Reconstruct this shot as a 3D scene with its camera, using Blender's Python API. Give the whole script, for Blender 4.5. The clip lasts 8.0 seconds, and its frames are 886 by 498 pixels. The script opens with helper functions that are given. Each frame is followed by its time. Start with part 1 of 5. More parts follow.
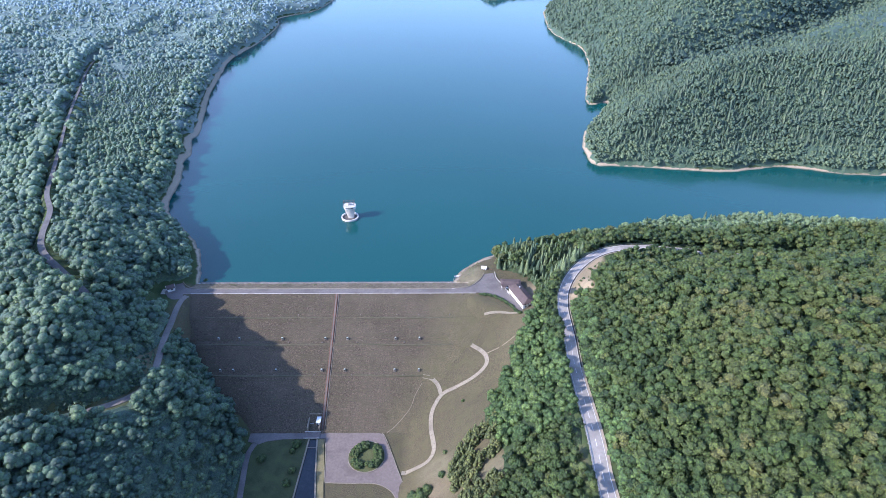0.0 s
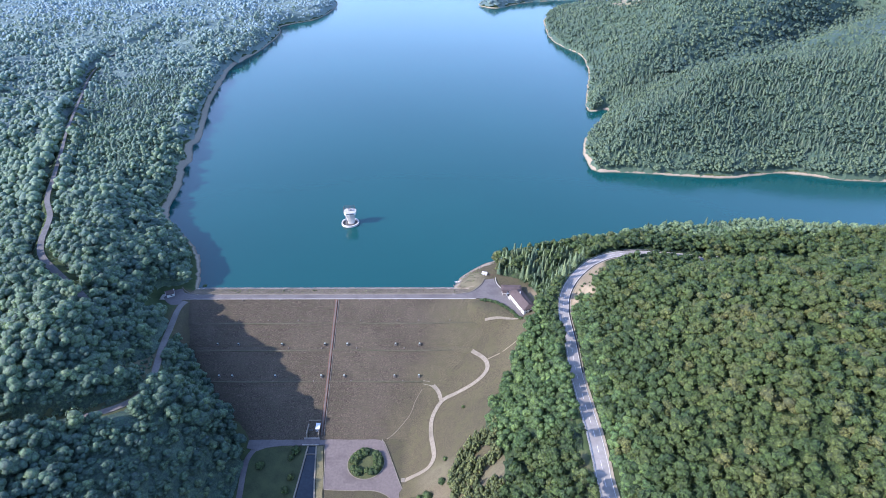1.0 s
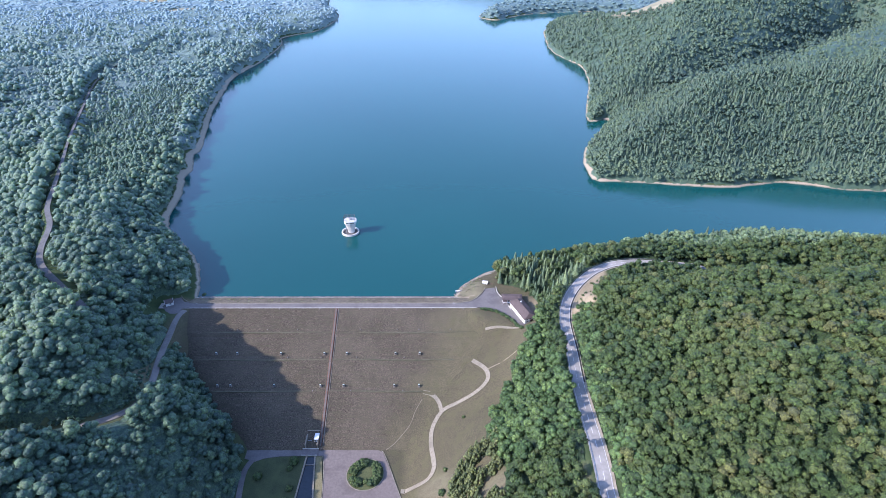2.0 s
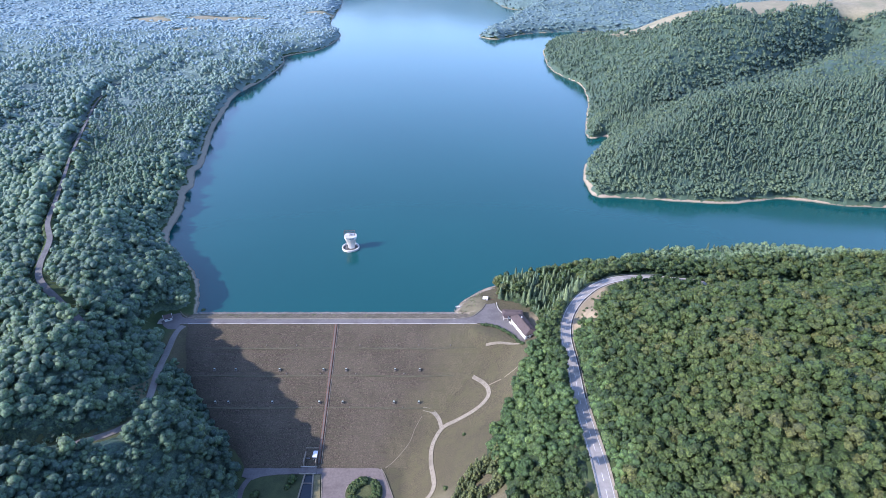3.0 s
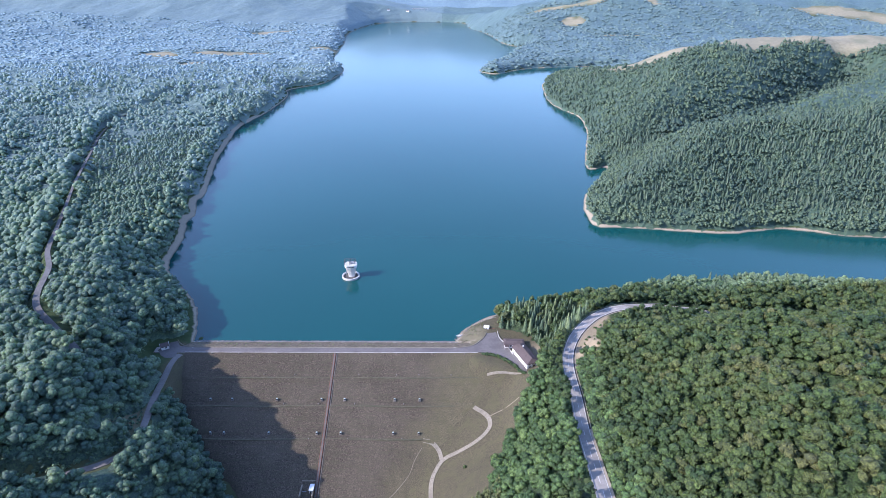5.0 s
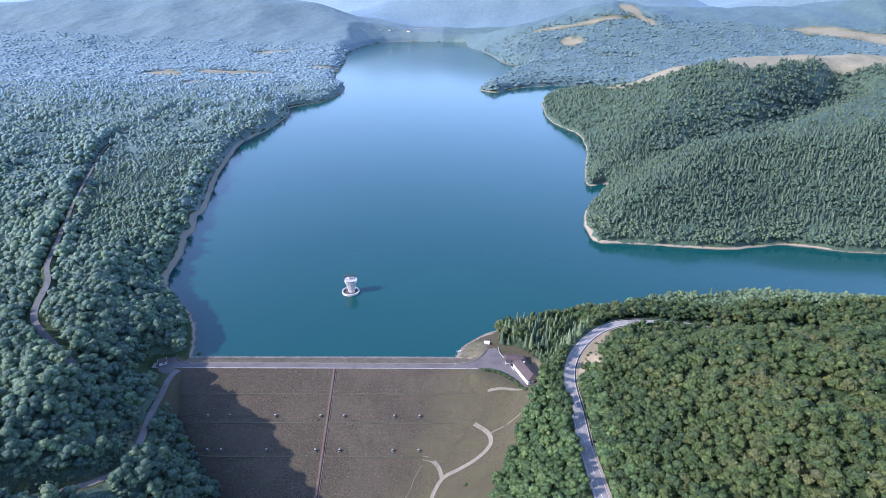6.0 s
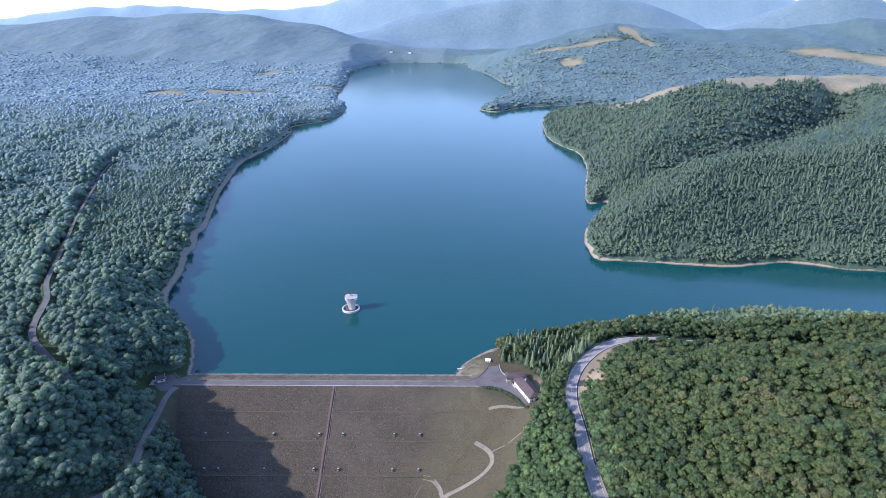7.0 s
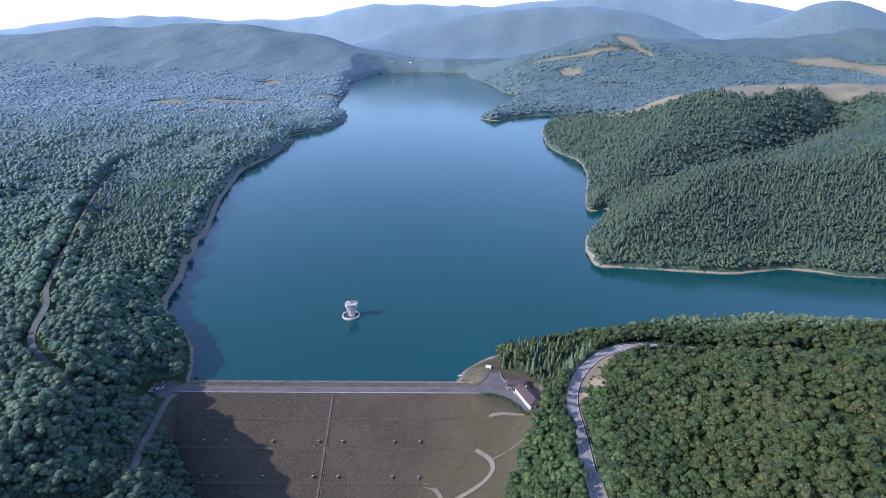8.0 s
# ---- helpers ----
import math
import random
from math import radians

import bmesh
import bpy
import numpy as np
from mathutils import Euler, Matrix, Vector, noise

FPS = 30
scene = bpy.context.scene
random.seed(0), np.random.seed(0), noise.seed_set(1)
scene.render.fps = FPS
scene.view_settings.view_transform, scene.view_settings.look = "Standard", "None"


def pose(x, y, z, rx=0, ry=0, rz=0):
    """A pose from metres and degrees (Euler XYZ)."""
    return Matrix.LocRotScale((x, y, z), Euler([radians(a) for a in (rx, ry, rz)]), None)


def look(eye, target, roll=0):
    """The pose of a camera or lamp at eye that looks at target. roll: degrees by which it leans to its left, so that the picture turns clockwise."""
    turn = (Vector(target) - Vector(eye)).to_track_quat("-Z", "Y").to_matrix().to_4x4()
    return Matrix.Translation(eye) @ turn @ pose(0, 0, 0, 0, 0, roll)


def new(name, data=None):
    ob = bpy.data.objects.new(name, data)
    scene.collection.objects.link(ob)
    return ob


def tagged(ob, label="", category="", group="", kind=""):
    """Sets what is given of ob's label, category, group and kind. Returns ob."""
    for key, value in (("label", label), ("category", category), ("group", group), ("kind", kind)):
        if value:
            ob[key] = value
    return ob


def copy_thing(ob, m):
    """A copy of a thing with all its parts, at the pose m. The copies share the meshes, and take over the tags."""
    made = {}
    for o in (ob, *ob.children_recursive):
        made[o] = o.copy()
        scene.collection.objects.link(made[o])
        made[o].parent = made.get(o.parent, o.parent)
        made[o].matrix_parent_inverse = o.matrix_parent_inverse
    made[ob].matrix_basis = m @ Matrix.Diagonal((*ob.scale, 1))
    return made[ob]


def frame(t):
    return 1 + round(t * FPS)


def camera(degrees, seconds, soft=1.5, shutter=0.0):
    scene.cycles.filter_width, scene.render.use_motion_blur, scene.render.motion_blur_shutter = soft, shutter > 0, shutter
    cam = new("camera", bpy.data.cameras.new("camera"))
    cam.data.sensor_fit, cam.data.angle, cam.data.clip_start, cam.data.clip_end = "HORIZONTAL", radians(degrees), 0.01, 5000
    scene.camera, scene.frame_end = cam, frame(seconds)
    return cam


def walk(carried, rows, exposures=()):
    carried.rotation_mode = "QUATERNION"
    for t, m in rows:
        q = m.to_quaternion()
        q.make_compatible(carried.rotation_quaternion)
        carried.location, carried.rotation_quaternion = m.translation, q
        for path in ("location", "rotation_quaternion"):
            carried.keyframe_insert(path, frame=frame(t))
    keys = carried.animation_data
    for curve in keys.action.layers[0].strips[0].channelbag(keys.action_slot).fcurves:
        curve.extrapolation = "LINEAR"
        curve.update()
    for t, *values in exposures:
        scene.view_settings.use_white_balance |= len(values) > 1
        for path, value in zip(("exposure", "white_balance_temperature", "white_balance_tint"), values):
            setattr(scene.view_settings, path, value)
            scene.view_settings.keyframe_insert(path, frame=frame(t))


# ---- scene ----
cam = camera(78.0, 8.0, 0.7)
# seconds, x, y, z, tilt, lean, turn
PATH = [(0.0, -0.2, -0.3, 266.2, -34.36, -0.01, -0.24), (0.5, -0.2, -0.3, 265.2, -33.97, -0.01, -0.21), (1.0, 0.0, -0.3, 263.9, -33.53, 0.0, -0.17), (1.5, 0.1, 0.0, 262.8, -33.10, 0.0, -0.13),
        (3.0, 0.2, 0.3, 260.2, -30.62, -0.02, -0.05), (3.5, 0.2, 0.3, 259.4, -29.80, -0.04, -0.02), (4.0, 0.1, 0.4, 258.4, -28.96, -0.07, 0.01), (4.5, 0.1, 0.4, 257.5, -28.10, -0.09, 0.04),
        (6.0, -0.1, 0.4, 254.5, -25.44, -0.15, 0.09), (6.5, -0.1, 0.2, 253.4, -24.40, -0.16, 0.13), (7.0, 0.0, 0.2, 252.3, -23.43, -0.16, 0.18), (7.5, 0.2, 0.0, 250.9, -22.54, -0.14, 0.24), (8.0, 0.2, 0.0, 250.2, -22.50, -0.15, 0.24)]
walk(cam, [(t, pose(x, y, z, 90 + tilt, lean, turn)) for t, x, y, z, tilt, lean, turn in PATH],
     [(0.0, 1.92, 6150, 23), (4.0, 1.8, 6130, 24), (6.0, 1.68, 6080, 25), (7.0, 1.48, 6060, 26), (8.0, 1.14, 6030, 26)])

# ---------------------------------------------------------------- light
SUN_AT = Vector((-0.80, -0.27, 0.53)).normalized()
world = bpy.data.worlds.new("sky")
scene.world = world
world.use_nodes = True
sky = world.node_tree.nodes.new("ShaderNodeTexSky")
sky.sky_type, sky.sun_disc = "NISHITA", False
sky.sun_elevation, sky.sun_rotation = math.asin(SUN_AT.z), math.atan2(SUN_AT.x, SUN_AT.y) % (2 * math.pi)
sky.altitude, sky.air_density, sky.dust_density, sky.ozone_density = 400, 1.0, 1.0, 4.0
world.node_tree.nodes["Background"].inputs["Strength"].default_value = 0.15
world.node_tree.links.new(sky.outputs[0], world.node_tree.nodes["Background"].inputs["Color"])
sun = new("sun", bpy.data.lights.new("sun", "SUN"))
sun.data.energy, sun.data.angle, sun.data.color = 2.25, radians(0.6), (1.0, 0.94, 0.84)
sun.matrix_world = look(SUN_AT * 900, (0, 0, 0))

# ---------------------------------------------------------------- materials
class Nodes:
    """A short hand for node trees: one material with its principled shader."""

    def __init__(self, name, rough=0.8, spec=0.3):
        self.mat = bpy.data.materials.new(name)
        self.mat.use_nodes = True
        self.tree = self.mat.node_tree
        self.bsdf = self.tree.nodes["Principled BSDF"]
        self.bsdf.inputs["Roughness"].default_value = rough
        self.bsdf.inputs["Specular IOR Level"].default_value = spec
        self.place = self.add("ShaderNodeNewGeometry").outputs["Position"]

    def add(self, kind, **values):
        node = self.tree.nodes.new(kind)
        for key, value in values.items():
            node.inputs[key].default_value = value
        return node

    def link(self, a, b):
        self.tree.links.new(a, b)

    def noise(self, scale, detail=4.0, rough=0.6, squash=None):
        node = self.add("ShaderNodeTexNoise", Scale=scale, Detail=detail, Roughness=rough)
        where = self.place
        if squash:
            mapping = self.add("ShaderNodeMapping", Scale=squash)
            self.link(where, mapping.inputs["Vector"])
            where = mapping.outputs[0]
        self.link(where, node.inputs["Vector"])
        return node.outputs["Fac"]

    def ramp(self, value, stops):
        node = self.add("ShaderNodeValToRGB")
        while len(node.color_ramp.elements) < len(stops):
            node.color_ramp.elements.new(0.5)
        for e, (at, colour) in zip(node.color_ramp.elements, stops):
            e.position, e.color = at, (*colour, 1)
        self.link(value, node.inputs[0])
        return node.outputs[0]

    def mix(self, fac, a, b, blend="MIX"):
        node = self.add("ShaderNodeMix")
        node.data_type, node.blend_type = "RGBA", blend
        for value, slot in ((fac, node.inputs[0]), (a, node.inputs[6]), (b, node.inputs[7])):
            if isinstance(value, (int, float)):
                slot.default_value = value
            elif isinstance(value, tuple):
                slot.default_value = (*value, 1)
            else:
                self.link(value, slot)
        return node.outputs[2]

    def math(self, op, a, b=0.0, c=None):
        node = self.add("ShaderNodeMath")
        node.operation = op
        for value, slot in zip((a, b, c), node.inputs):
            if value is None:
                continue
            if isinstance(value, (int, float)):
                slot.default_value = value
            else:
                self.link(value, slot)
        return node.outputs[0]

    def band(self, value, low, high):
        node = self.add("ShaderNodeMapRange")
        node.interpolation_type = "SMOOTHSTEP"
        node.inputs[1].default_value, node.inputs[2].default_value = low, high
        self.link(value, node.inputs[0])
        return node.outputs[0]

    def attribute(self, name):
        node = self.add("ShaderNodeAttribute")
        node.attribute_name = name
        return node

    def height(self):
        node = self.add("ShaderNodeSeparateXYZ")
        self.link(self.place, node.inputs[0])
        return node.outputs

    def finish(self, colour, bump=None, strength=0.4, distance=0.1):
        self.link(colour, self.bsdf.inputs["Base Color"])
        if bump is not None:
            node = self.add("ShaderNodeBump", Strength=strength, Distance=distance)
            self.link(bump, node.inputs["Height"])
            self.link(node.outputs[0], self.bsdf.inputs["Normal"])
        return self.mat


def plain(name, a, b, scale=3.0, rough=0.8, spec=0.3, bump=0.3, distance=0.03, metal=0.0, stain=None):
    """Two tones broken up by fine grain and broad stains."""
    n = Nodes(name, rough, spec)
    n.bsdf.inputs["Metallic"].default_value = metal
    fine = n.noise(scale, 6, 0.65)
    colour = n.ramp(fine, [(0.3, a), (0.7, b)])
    broad = n.band(n.noise(scale * 0.12, 3), 0.45, 0.7)
    dark = stain or tuple(v * 0.72 for v in a)
    colour = n.mix(n.math("MULTIPLY", broad, 0.55), colour, dark)
    return n.finish(colour, fine, bump, distance)


def leaves(name, stops, light=0.25, rough=0.5, grain_size=1.9, depth=1.0, haze_sheen=0.02, spread=0.34):
    """Foliage: the tone of each tree, the shade of each spray of leaves, gap shading in the grain, blue gloss imitating
    haze and the light through them.
    """
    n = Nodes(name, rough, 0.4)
    # blue gloss, stronger in the farther woods, stands in for haze
    n.bsdf.inputs["Sheen Weight"].default_value = haze_sheen
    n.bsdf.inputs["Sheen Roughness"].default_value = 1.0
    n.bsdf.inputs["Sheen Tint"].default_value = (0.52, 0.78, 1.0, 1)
    own = n.add("ShaderNodeObjectInfo").outputs["Random"]
    tone = n.math("ADD", n.attribute("tone").outputs["Fac"], n.math("MULTIPLY", n.math("SUBTRACT", own, 0.5), 0.24))
    colour = n.ramp(tone, stops)
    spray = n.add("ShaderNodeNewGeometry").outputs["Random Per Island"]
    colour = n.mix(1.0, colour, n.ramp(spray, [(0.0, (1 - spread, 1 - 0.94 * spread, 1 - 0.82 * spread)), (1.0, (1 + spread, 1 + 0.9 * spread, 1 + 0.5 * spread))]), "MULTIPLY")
    # self-shading of the leaves put into the colour: dark gaps, lighter sprays
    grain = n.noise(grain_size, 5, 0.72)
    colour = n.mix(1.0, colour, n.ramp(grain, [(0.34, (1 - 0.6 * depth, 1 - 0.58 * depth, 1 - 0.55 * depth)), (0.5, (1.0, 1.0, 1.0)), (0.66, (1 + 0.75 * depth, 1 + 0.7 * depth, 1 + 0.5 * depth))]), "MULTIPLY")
    n.finish(colour, grain, 0.9 * depth, 0.9 / grain_size)
    through_leaf = n.add("ShaderNodeBsdfTranslucent")
    n.link(n.mix(1.0, colour, (1.3, 1.25, 0.6), "MULTIPLY"), through_leaf.inputs[0])
    mixed = n.add("ShaderNodeMixShader", Fac=light)
    n.link(n.bsdf.outputs[0], mixed.inputs[1])
    n.link(through_leaf.outputs[0], mixed.inputs[2])
    n.link(mixed.outputs[0], n.tree.nodes["Material Output"].inputs[0])
    return n.mat


def ground_material():
    n = Nodes("land", 0.95, 0.1)
    cover = n.attribute("cover").outputs["Color"]
    split = n.add("ShaderNodeSeparateColor")
    n.link(cover, split.inputs[0])
    meadow, dry, bare = split.outputs
    fine, mid, broad = n.noise(1.6, 8, 0.7), n.noise(0.16, 5), n.noise(0.02, 4)
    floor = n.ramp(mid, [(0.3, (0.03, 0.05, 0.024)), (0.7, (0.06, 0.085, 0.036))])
    grass = n.ramp(fine, [(0.3, (0.031, 0.03, 0.019)), (0.5, (0.076, 0.068, 0.044)), (0.7, (0.14, 0.122, 0.08))])
    grass = n.mix(n.math("MULTIPLY", n.band(mid, 0.45, 0.62), 0.45), grass, (0.092, 0.09, 0.048))
    straw = n.ramp(mid, [(0.3, (0.2, 0.182, 0.122)), (0.7, (0.285, 0.26, 0.182))])
    straw = n.mix(n.math("MULTIPLY", n.band(broad, 0.5, 0.65), 0.55), straw, (0.15, 0.16, 0.1))
    earth = n.ramp(fine, [(0.3, (0.26, 0.2, 0.13)), (0.7, (0.42, 0.34, 0.24))])
    colour = n.mix(meadow, floor, grass)
    colour = n.mix(dry, colour, straw)
    colour = n.mix(bare, colour, earth)
    # the strip that the falling water level has laid bare
    rise = n.attribute("lakeside").outputs["Fac"]
    lake = n.band(rise, 0.2, 0.6)
    level = n.math("ADD", n.height()[2], n.math("MULTIPLY", n.math("SUBTRACT", n.noise(0.25, 4), 0.5), 2.0))
    strip = n.math("MULTIPLY", lake, n.band(n.math("SUBTRACT", level, rise), 0.5, -0.5))
    gravel = n.ramp(n.noise(2.2, 6), [(0.3, (0.21, 0.178, 0.132)), (0.7, (0.37, 0.318, 0.245))])
    colour = n.mix(strip, colour, gravel)
    wet = n.math("MULTIPLY", lake, n.band(n.height()[2], 0.75, 0.35))
    colour = n.mix(n.math("MULTIPLY", wet, 0.6), colour, (0.10, 0.085, 0.06))
    return n.finish(colour, fine, 0.5, 0.3)


def water_material():
    n = Nodes("lake_water", 0.13, 0.78)
    n.bsdf.inputs["IOR"].default_value = 1.33
    broad = n.noise(0.004, 3, 0.5)
    colour = n.ramp(broad, [(0.35, (0.003, 0.053, 0.053)), (0.7, (0.004, 0.061, 0.06))])
    ripple = n.noise(0.9, 3, 0.6, (1.0, 0.6, 1.0))
    swell = n.noise(0.12, 3, 0.6)
    both = n.math("ADD", n.math("MULTIPLY", ripple, 0.35), swell)
    return n.finish(colour, both, 0.1, 0.35)


def slope_material():
    """Mown dry grass over a stony dam face."""
    n = Nodes("dam_grass", 0.95, 0.1)
    fine = n.noise(1.2, 8, 0.8)
    rows = n.noise(0.55, 6, 0.65, (0.2, 1.8, 1.0))
    broad = n.noise(0.03, 4)
    colour = n.ramp(fine, [(0.34, (0.018, 0.015, 0.012)), (0.5, (0.074, 0.06, 0.046)), (0.66, (0.18, 0.149, 0.116))])
    colour = n.mix(n.math("MULTIPLY", n.band(rows, 0.44, 0.58), 0.7), colour, (0.07, 0.064, 0.043))
    speck = n.band(n.noise(0.9, 4, 0.7), 0.56, 0.7)
    colour = n.mix(n.math("MULTIPLY", speck, 0.6), colour, (0.06, 0.072, 0.034))
    colour = n.mix(n.math("MULTIPLY", n.band(broad, 0.45, 0.62), 0.2), colour, (0.14, 0.12, 0.088))
    tuft = n.band(n.noise(0.8, 6, 0.8), 0.56, 0.68)
    colour = n.mix(n.math("MULTIPLY", tuft, 0.42), colour, (0.215, 0.19, 0.14))
    away = n.math("SUBTRACT", n.height()[0], n.math("MULTIPLY", n.math("SUBTRACT", n.height()[1], 230.0), 0.42))
    side = n.band(n.math("ADD", away, n.math("MULTIPLY", n.math("SUBTRACT", n.noise(0.05, 4), 0.5), 60.0)), -52, -10)
    # meadow brightened over the land's grass to offset weaker sun on this face
    meadow = n.ramp(n.noise(1.6, 8, 0.7), [(0.3, (0.043, 0.04, 0.025)), (0.5, (0.104, 0.092, 0.058)), (0.7, (0.186, 0.162, 0.104))])
    colour = n.mix(side, colour, n.mix(n.math("MULTIPLY", n.band(n.noise(0.16, 5), 0.45, 0.62), 0.45), meadow, (0.092, 0.09, 0.048)))
    return n.finish(colour, fine, 0.9, 0.4)


LAND = ground_material()
WATER = water_material()
SLOPE = slope_material()
BEECH = leaves("broadleaf_foliage", [(0.0, (0.031, 0.063, 0.021)), (0.35, (0.054, 0.095, 0.028)), (0.65, (0.077, 0.113, 0.034)), (0.85, (0.098, 0.12, 0.04)), (1.0, (0.116, 0.129, 0.046))], grain_size=1.0, depth=1.15, haze_sheen=0.015, spread=0.24)
YOUNG = leaves("young_foliage", [(0.0, (0.034, 0.068, 0.042)), (0.5, (0.056, 0.098, 0.054)), (1.0, (0.096, 0.144, 0.068))], grain_size=1.2, depth=0.45, haze_sheen=0.06, spread=0.1)
# western side: bluer, paler leaves and gloss carry the haze in their colour
BANK = leaves("hazed_bank_foliage", [(0.0, (0.046, 0.096, 0.054)), (0.5, (0.1, 0.172, 0.082)), (1.0, (0.16, 0.23, 0.1))], 0.3, grain_size=0.9, depth=1.0, haze_sheen=0.12, spread=0.22)
SHORE = leaves("hazed_shore_foliage", [(0.0, (0.065, 0.125, 0.08)), (0.5, (0.11, 0.185, 0.1)), (1.0, (0.16, 0.24, 0.115))], 0.4, grain_size=0.9, depth=0.8, haze_sheen=0.17, spread=0.15)
# haze over the plain painted in as pale leaf colour and blue gloss
PLAIN_WOOD = leaves("hazed_plain_foliage", [(0.0, (0.11, 0.18, 0.14)), (0.5, (0.145, 0.22, 0.155)), (1.0, (0.175, 0.25, 0.165))], 0.4, grain_size=0.8, depth=0.4, haze_sheen=0.28, spread=0.1)
FIR = leaves("conifer_foliage", [(0.0, (0.034, 0.068, 0.042)), (0.5, (0.058, 0.098, 0.052)), (1.0, (0.088, 0.132, 0.066))], 0.15, depth=0.6, haze_sheen=0.06, spread=0.18)
PINE = leaves("pine_foliage", [(0.0, (0.042, 0.085, 0.05)), (0.5, (0.085, 0.135, 0.066)), (1.0, (0.15, 0.205, 0.09))], 0.2, grain_size=1.4, depth=0.8, haze_sheen=0.06, spread=0.2)
# far woods and ranges: pale bluish colours and gloss paint in their haze
DISTANT = leaves("hazed_distant_foliage", [(0.0, (0.055, 0.1, 0.09)), (0.5, (0.085, 0.138, 0.12)), (1.0, (0.125, 0.18, 0.14))], 0.1, grain_size=0.13, depth=0.4, haze_sheen=0.08, spread=0.12)
# crown copies share the canopy's colours; more gloss makes them look lit
DISTANT_TREE = leaves("hazed_distant_crowns", [(0.0, (0.055, 0.1, 0.09)), (0.5, (0.085, 0.138, 0.12)), (1.0, (0.125, 0.18, 0.14))], 0.1, grain_size=0.3, depth=0.3, haze_sheen=0.14, spread=0.12)
WEST_FAR = leaves("hazed_western_foliage", [(0.0, (0.13, 0.19, 0.18)), (0.5, (0.155, 0.22, 0.2)), (1.0, (0.18, 0.245, 0.21))], 0.35, grain_size=0.13, depth=0.3, haze_sheen=0.2, spread=0.06)
WEST_TREE = leaves("hazed_western_crowns", [(0.0, (0.13, 0.19, 0.18)), (0.5, (0.155, 0.22, 0.2)), (1.0, (0.18, 0.245, 0.21))], 0.35, grain_size=0.3, depth=0.2, haze_sheen=0.6, spread=0.06)
# duller copy of the plain's leaves, painting shade between the crowns
PLAIN_SHADE = leaves("plain_shade_foliage", [(0.0, (0.12, 0.18, 0.155)), (0.5, (0.15, 0.215, 0.175)), (1.0, (0.18, 0.245, 0.185))], 0.3, grain_size=0.5, depth=0.4, haze_sheen=0.08, spread=0.1)
RANGE = leaves("hazed_range_foliage", [(0.0, (0.085, 0.135, 0.14)), (1.0, (0.13, 0.185, 0.18))], 0.1, grain_size=0.05, depth=0.3, haze_sheen=0.22, spread=0.05)
FAR_RANGE = leaves("hazed_far_range_foliage", [(0.0, (0.1, 0.15, 0.155)), (1.0, (0.14, 0.195, 0.19))], 0.1, grain_size=0.05, depth=0.2, haze_sheen=0.45, spread=0.05)
LUSH = leaves("lush_foliage", [(0.0, (0.045, 0.094, 0.033)), (0.5, (0.074, 0.137, 0.047)), (1.0, (0.115, 0.18, 0.06))], grain_size=0.85, depth=1.15)
# lighter leaf tones and gloss, painted to look sunlit along the near shore
SUNNY = leaves("sunny_foliage", [(0.0, (0.11, 0.17, 0.075)), (0.5, (0.15, 0.22, 0.1)), (1.0, (0.19, 0.27, 0.13))], 0.35, grain_size=0.85, depth=0.9, haze_sheen=0.12, spread=0.2)
GROVE = leaves("grove_foliage", [(0.0, (0.085, 0.115, 0.045)), (0.5, (0.12, 0.15, 0.056)), (1.0, (0.15, 0.175, 0.068))], grain_size=0.85, depth=1.1)
BARK = plain("bark", (0.06, 0.045, 0.03), (0.13, 0.1, 0.075), 6)
WORN_ASPHALT = plain("worn_asphalt", (0.112, 0.102, 0.1), (0.155, 0.143, 0.137), 0.8, 0.9)
CONCRETE = plain("concrete", (0.32, 0.305, 0.275), (0.47, 0.45, 0.41), 1.5, 0.85, stain=(0.17, 0.15, 0.12))
STONE = plain("riprap_stone", (0.27, 0.25, 0.22), (0.5, 0.47, 0.42), 2.0, 0.9, bump=0.6, distance=0.1)
DIRT = plain("dirt_road", (0.14, 0.128, 0.118), (0.215, 0.198, 0.18), 0.7, 0.95)
# dirt darkened in its colour, as if under the trees' shade
SHADED_LANE = plain("shaded_dirt_lane", (0.085, 0.085, 0.085), (0.14, 0.138, 0.135), 0.7, 0.95)
WHITE = plain("white_render", (0.68, 0.67, 0.64), (0.82, 0.81, 0.78), 1.5, 0.75, stain=(0.5, 0.48, 0.44))
PAINT = plain("white_marking", (0.6, 0.6, 0.58), (0.78, 0.78, 0.76), 1.0, 0.7)
ROOF = plain("brown_roof", (0.075, 0.057, 0.054), (0.115, 0.088, 0.083), 2.0, 0.8)
RUST = plain("red_oxide", (0.19, 0.075, 0.052), (0.27, 0.12, 0.085), 2.0, 0.75)
STEEL = plain("grey_steel", (0.2, 0.21, 0.22), (0.3, 0.31, 0.32), 3.0, 0.5, metal=0.4)
DARK = plain("dark_interior", (0.018, 0.02, 0.024), (0.035, 0.037, 0.042), 2.0, 0.5)
GLASS = plain("window_glass", (0.02, 0.026, 0.032), (0.035, 0.042, 0.05), 1.0, 0.06, 0.6, 0.0)
POOL = plain("channel_water", (0.012, 0.018, 0.024), (0.02, 0.028, 0.034), 0.6, 0.08, 0.5, 0.1)
BLUE = plain("pale_blue_sheet", (0.52, 0.55, 0.57), (0.64, 0.67, 0.69), 1.0, 0.5)
ROADWAY = plain("road_surface", (0.25, 0.236, 0.222), (0.33, 0.314, 0.296), 0.5, 0.9)
VERGE = plain("gravel_verge", (0.3, 0.26, 0.2), (0.42, 0.37, 0.29), 1.2, 0.95)
LOT = plain("car_park_surface", (0.128, 0.107, 0.099), (0.178, 0.152, 0.14), 0.6, 0.92)
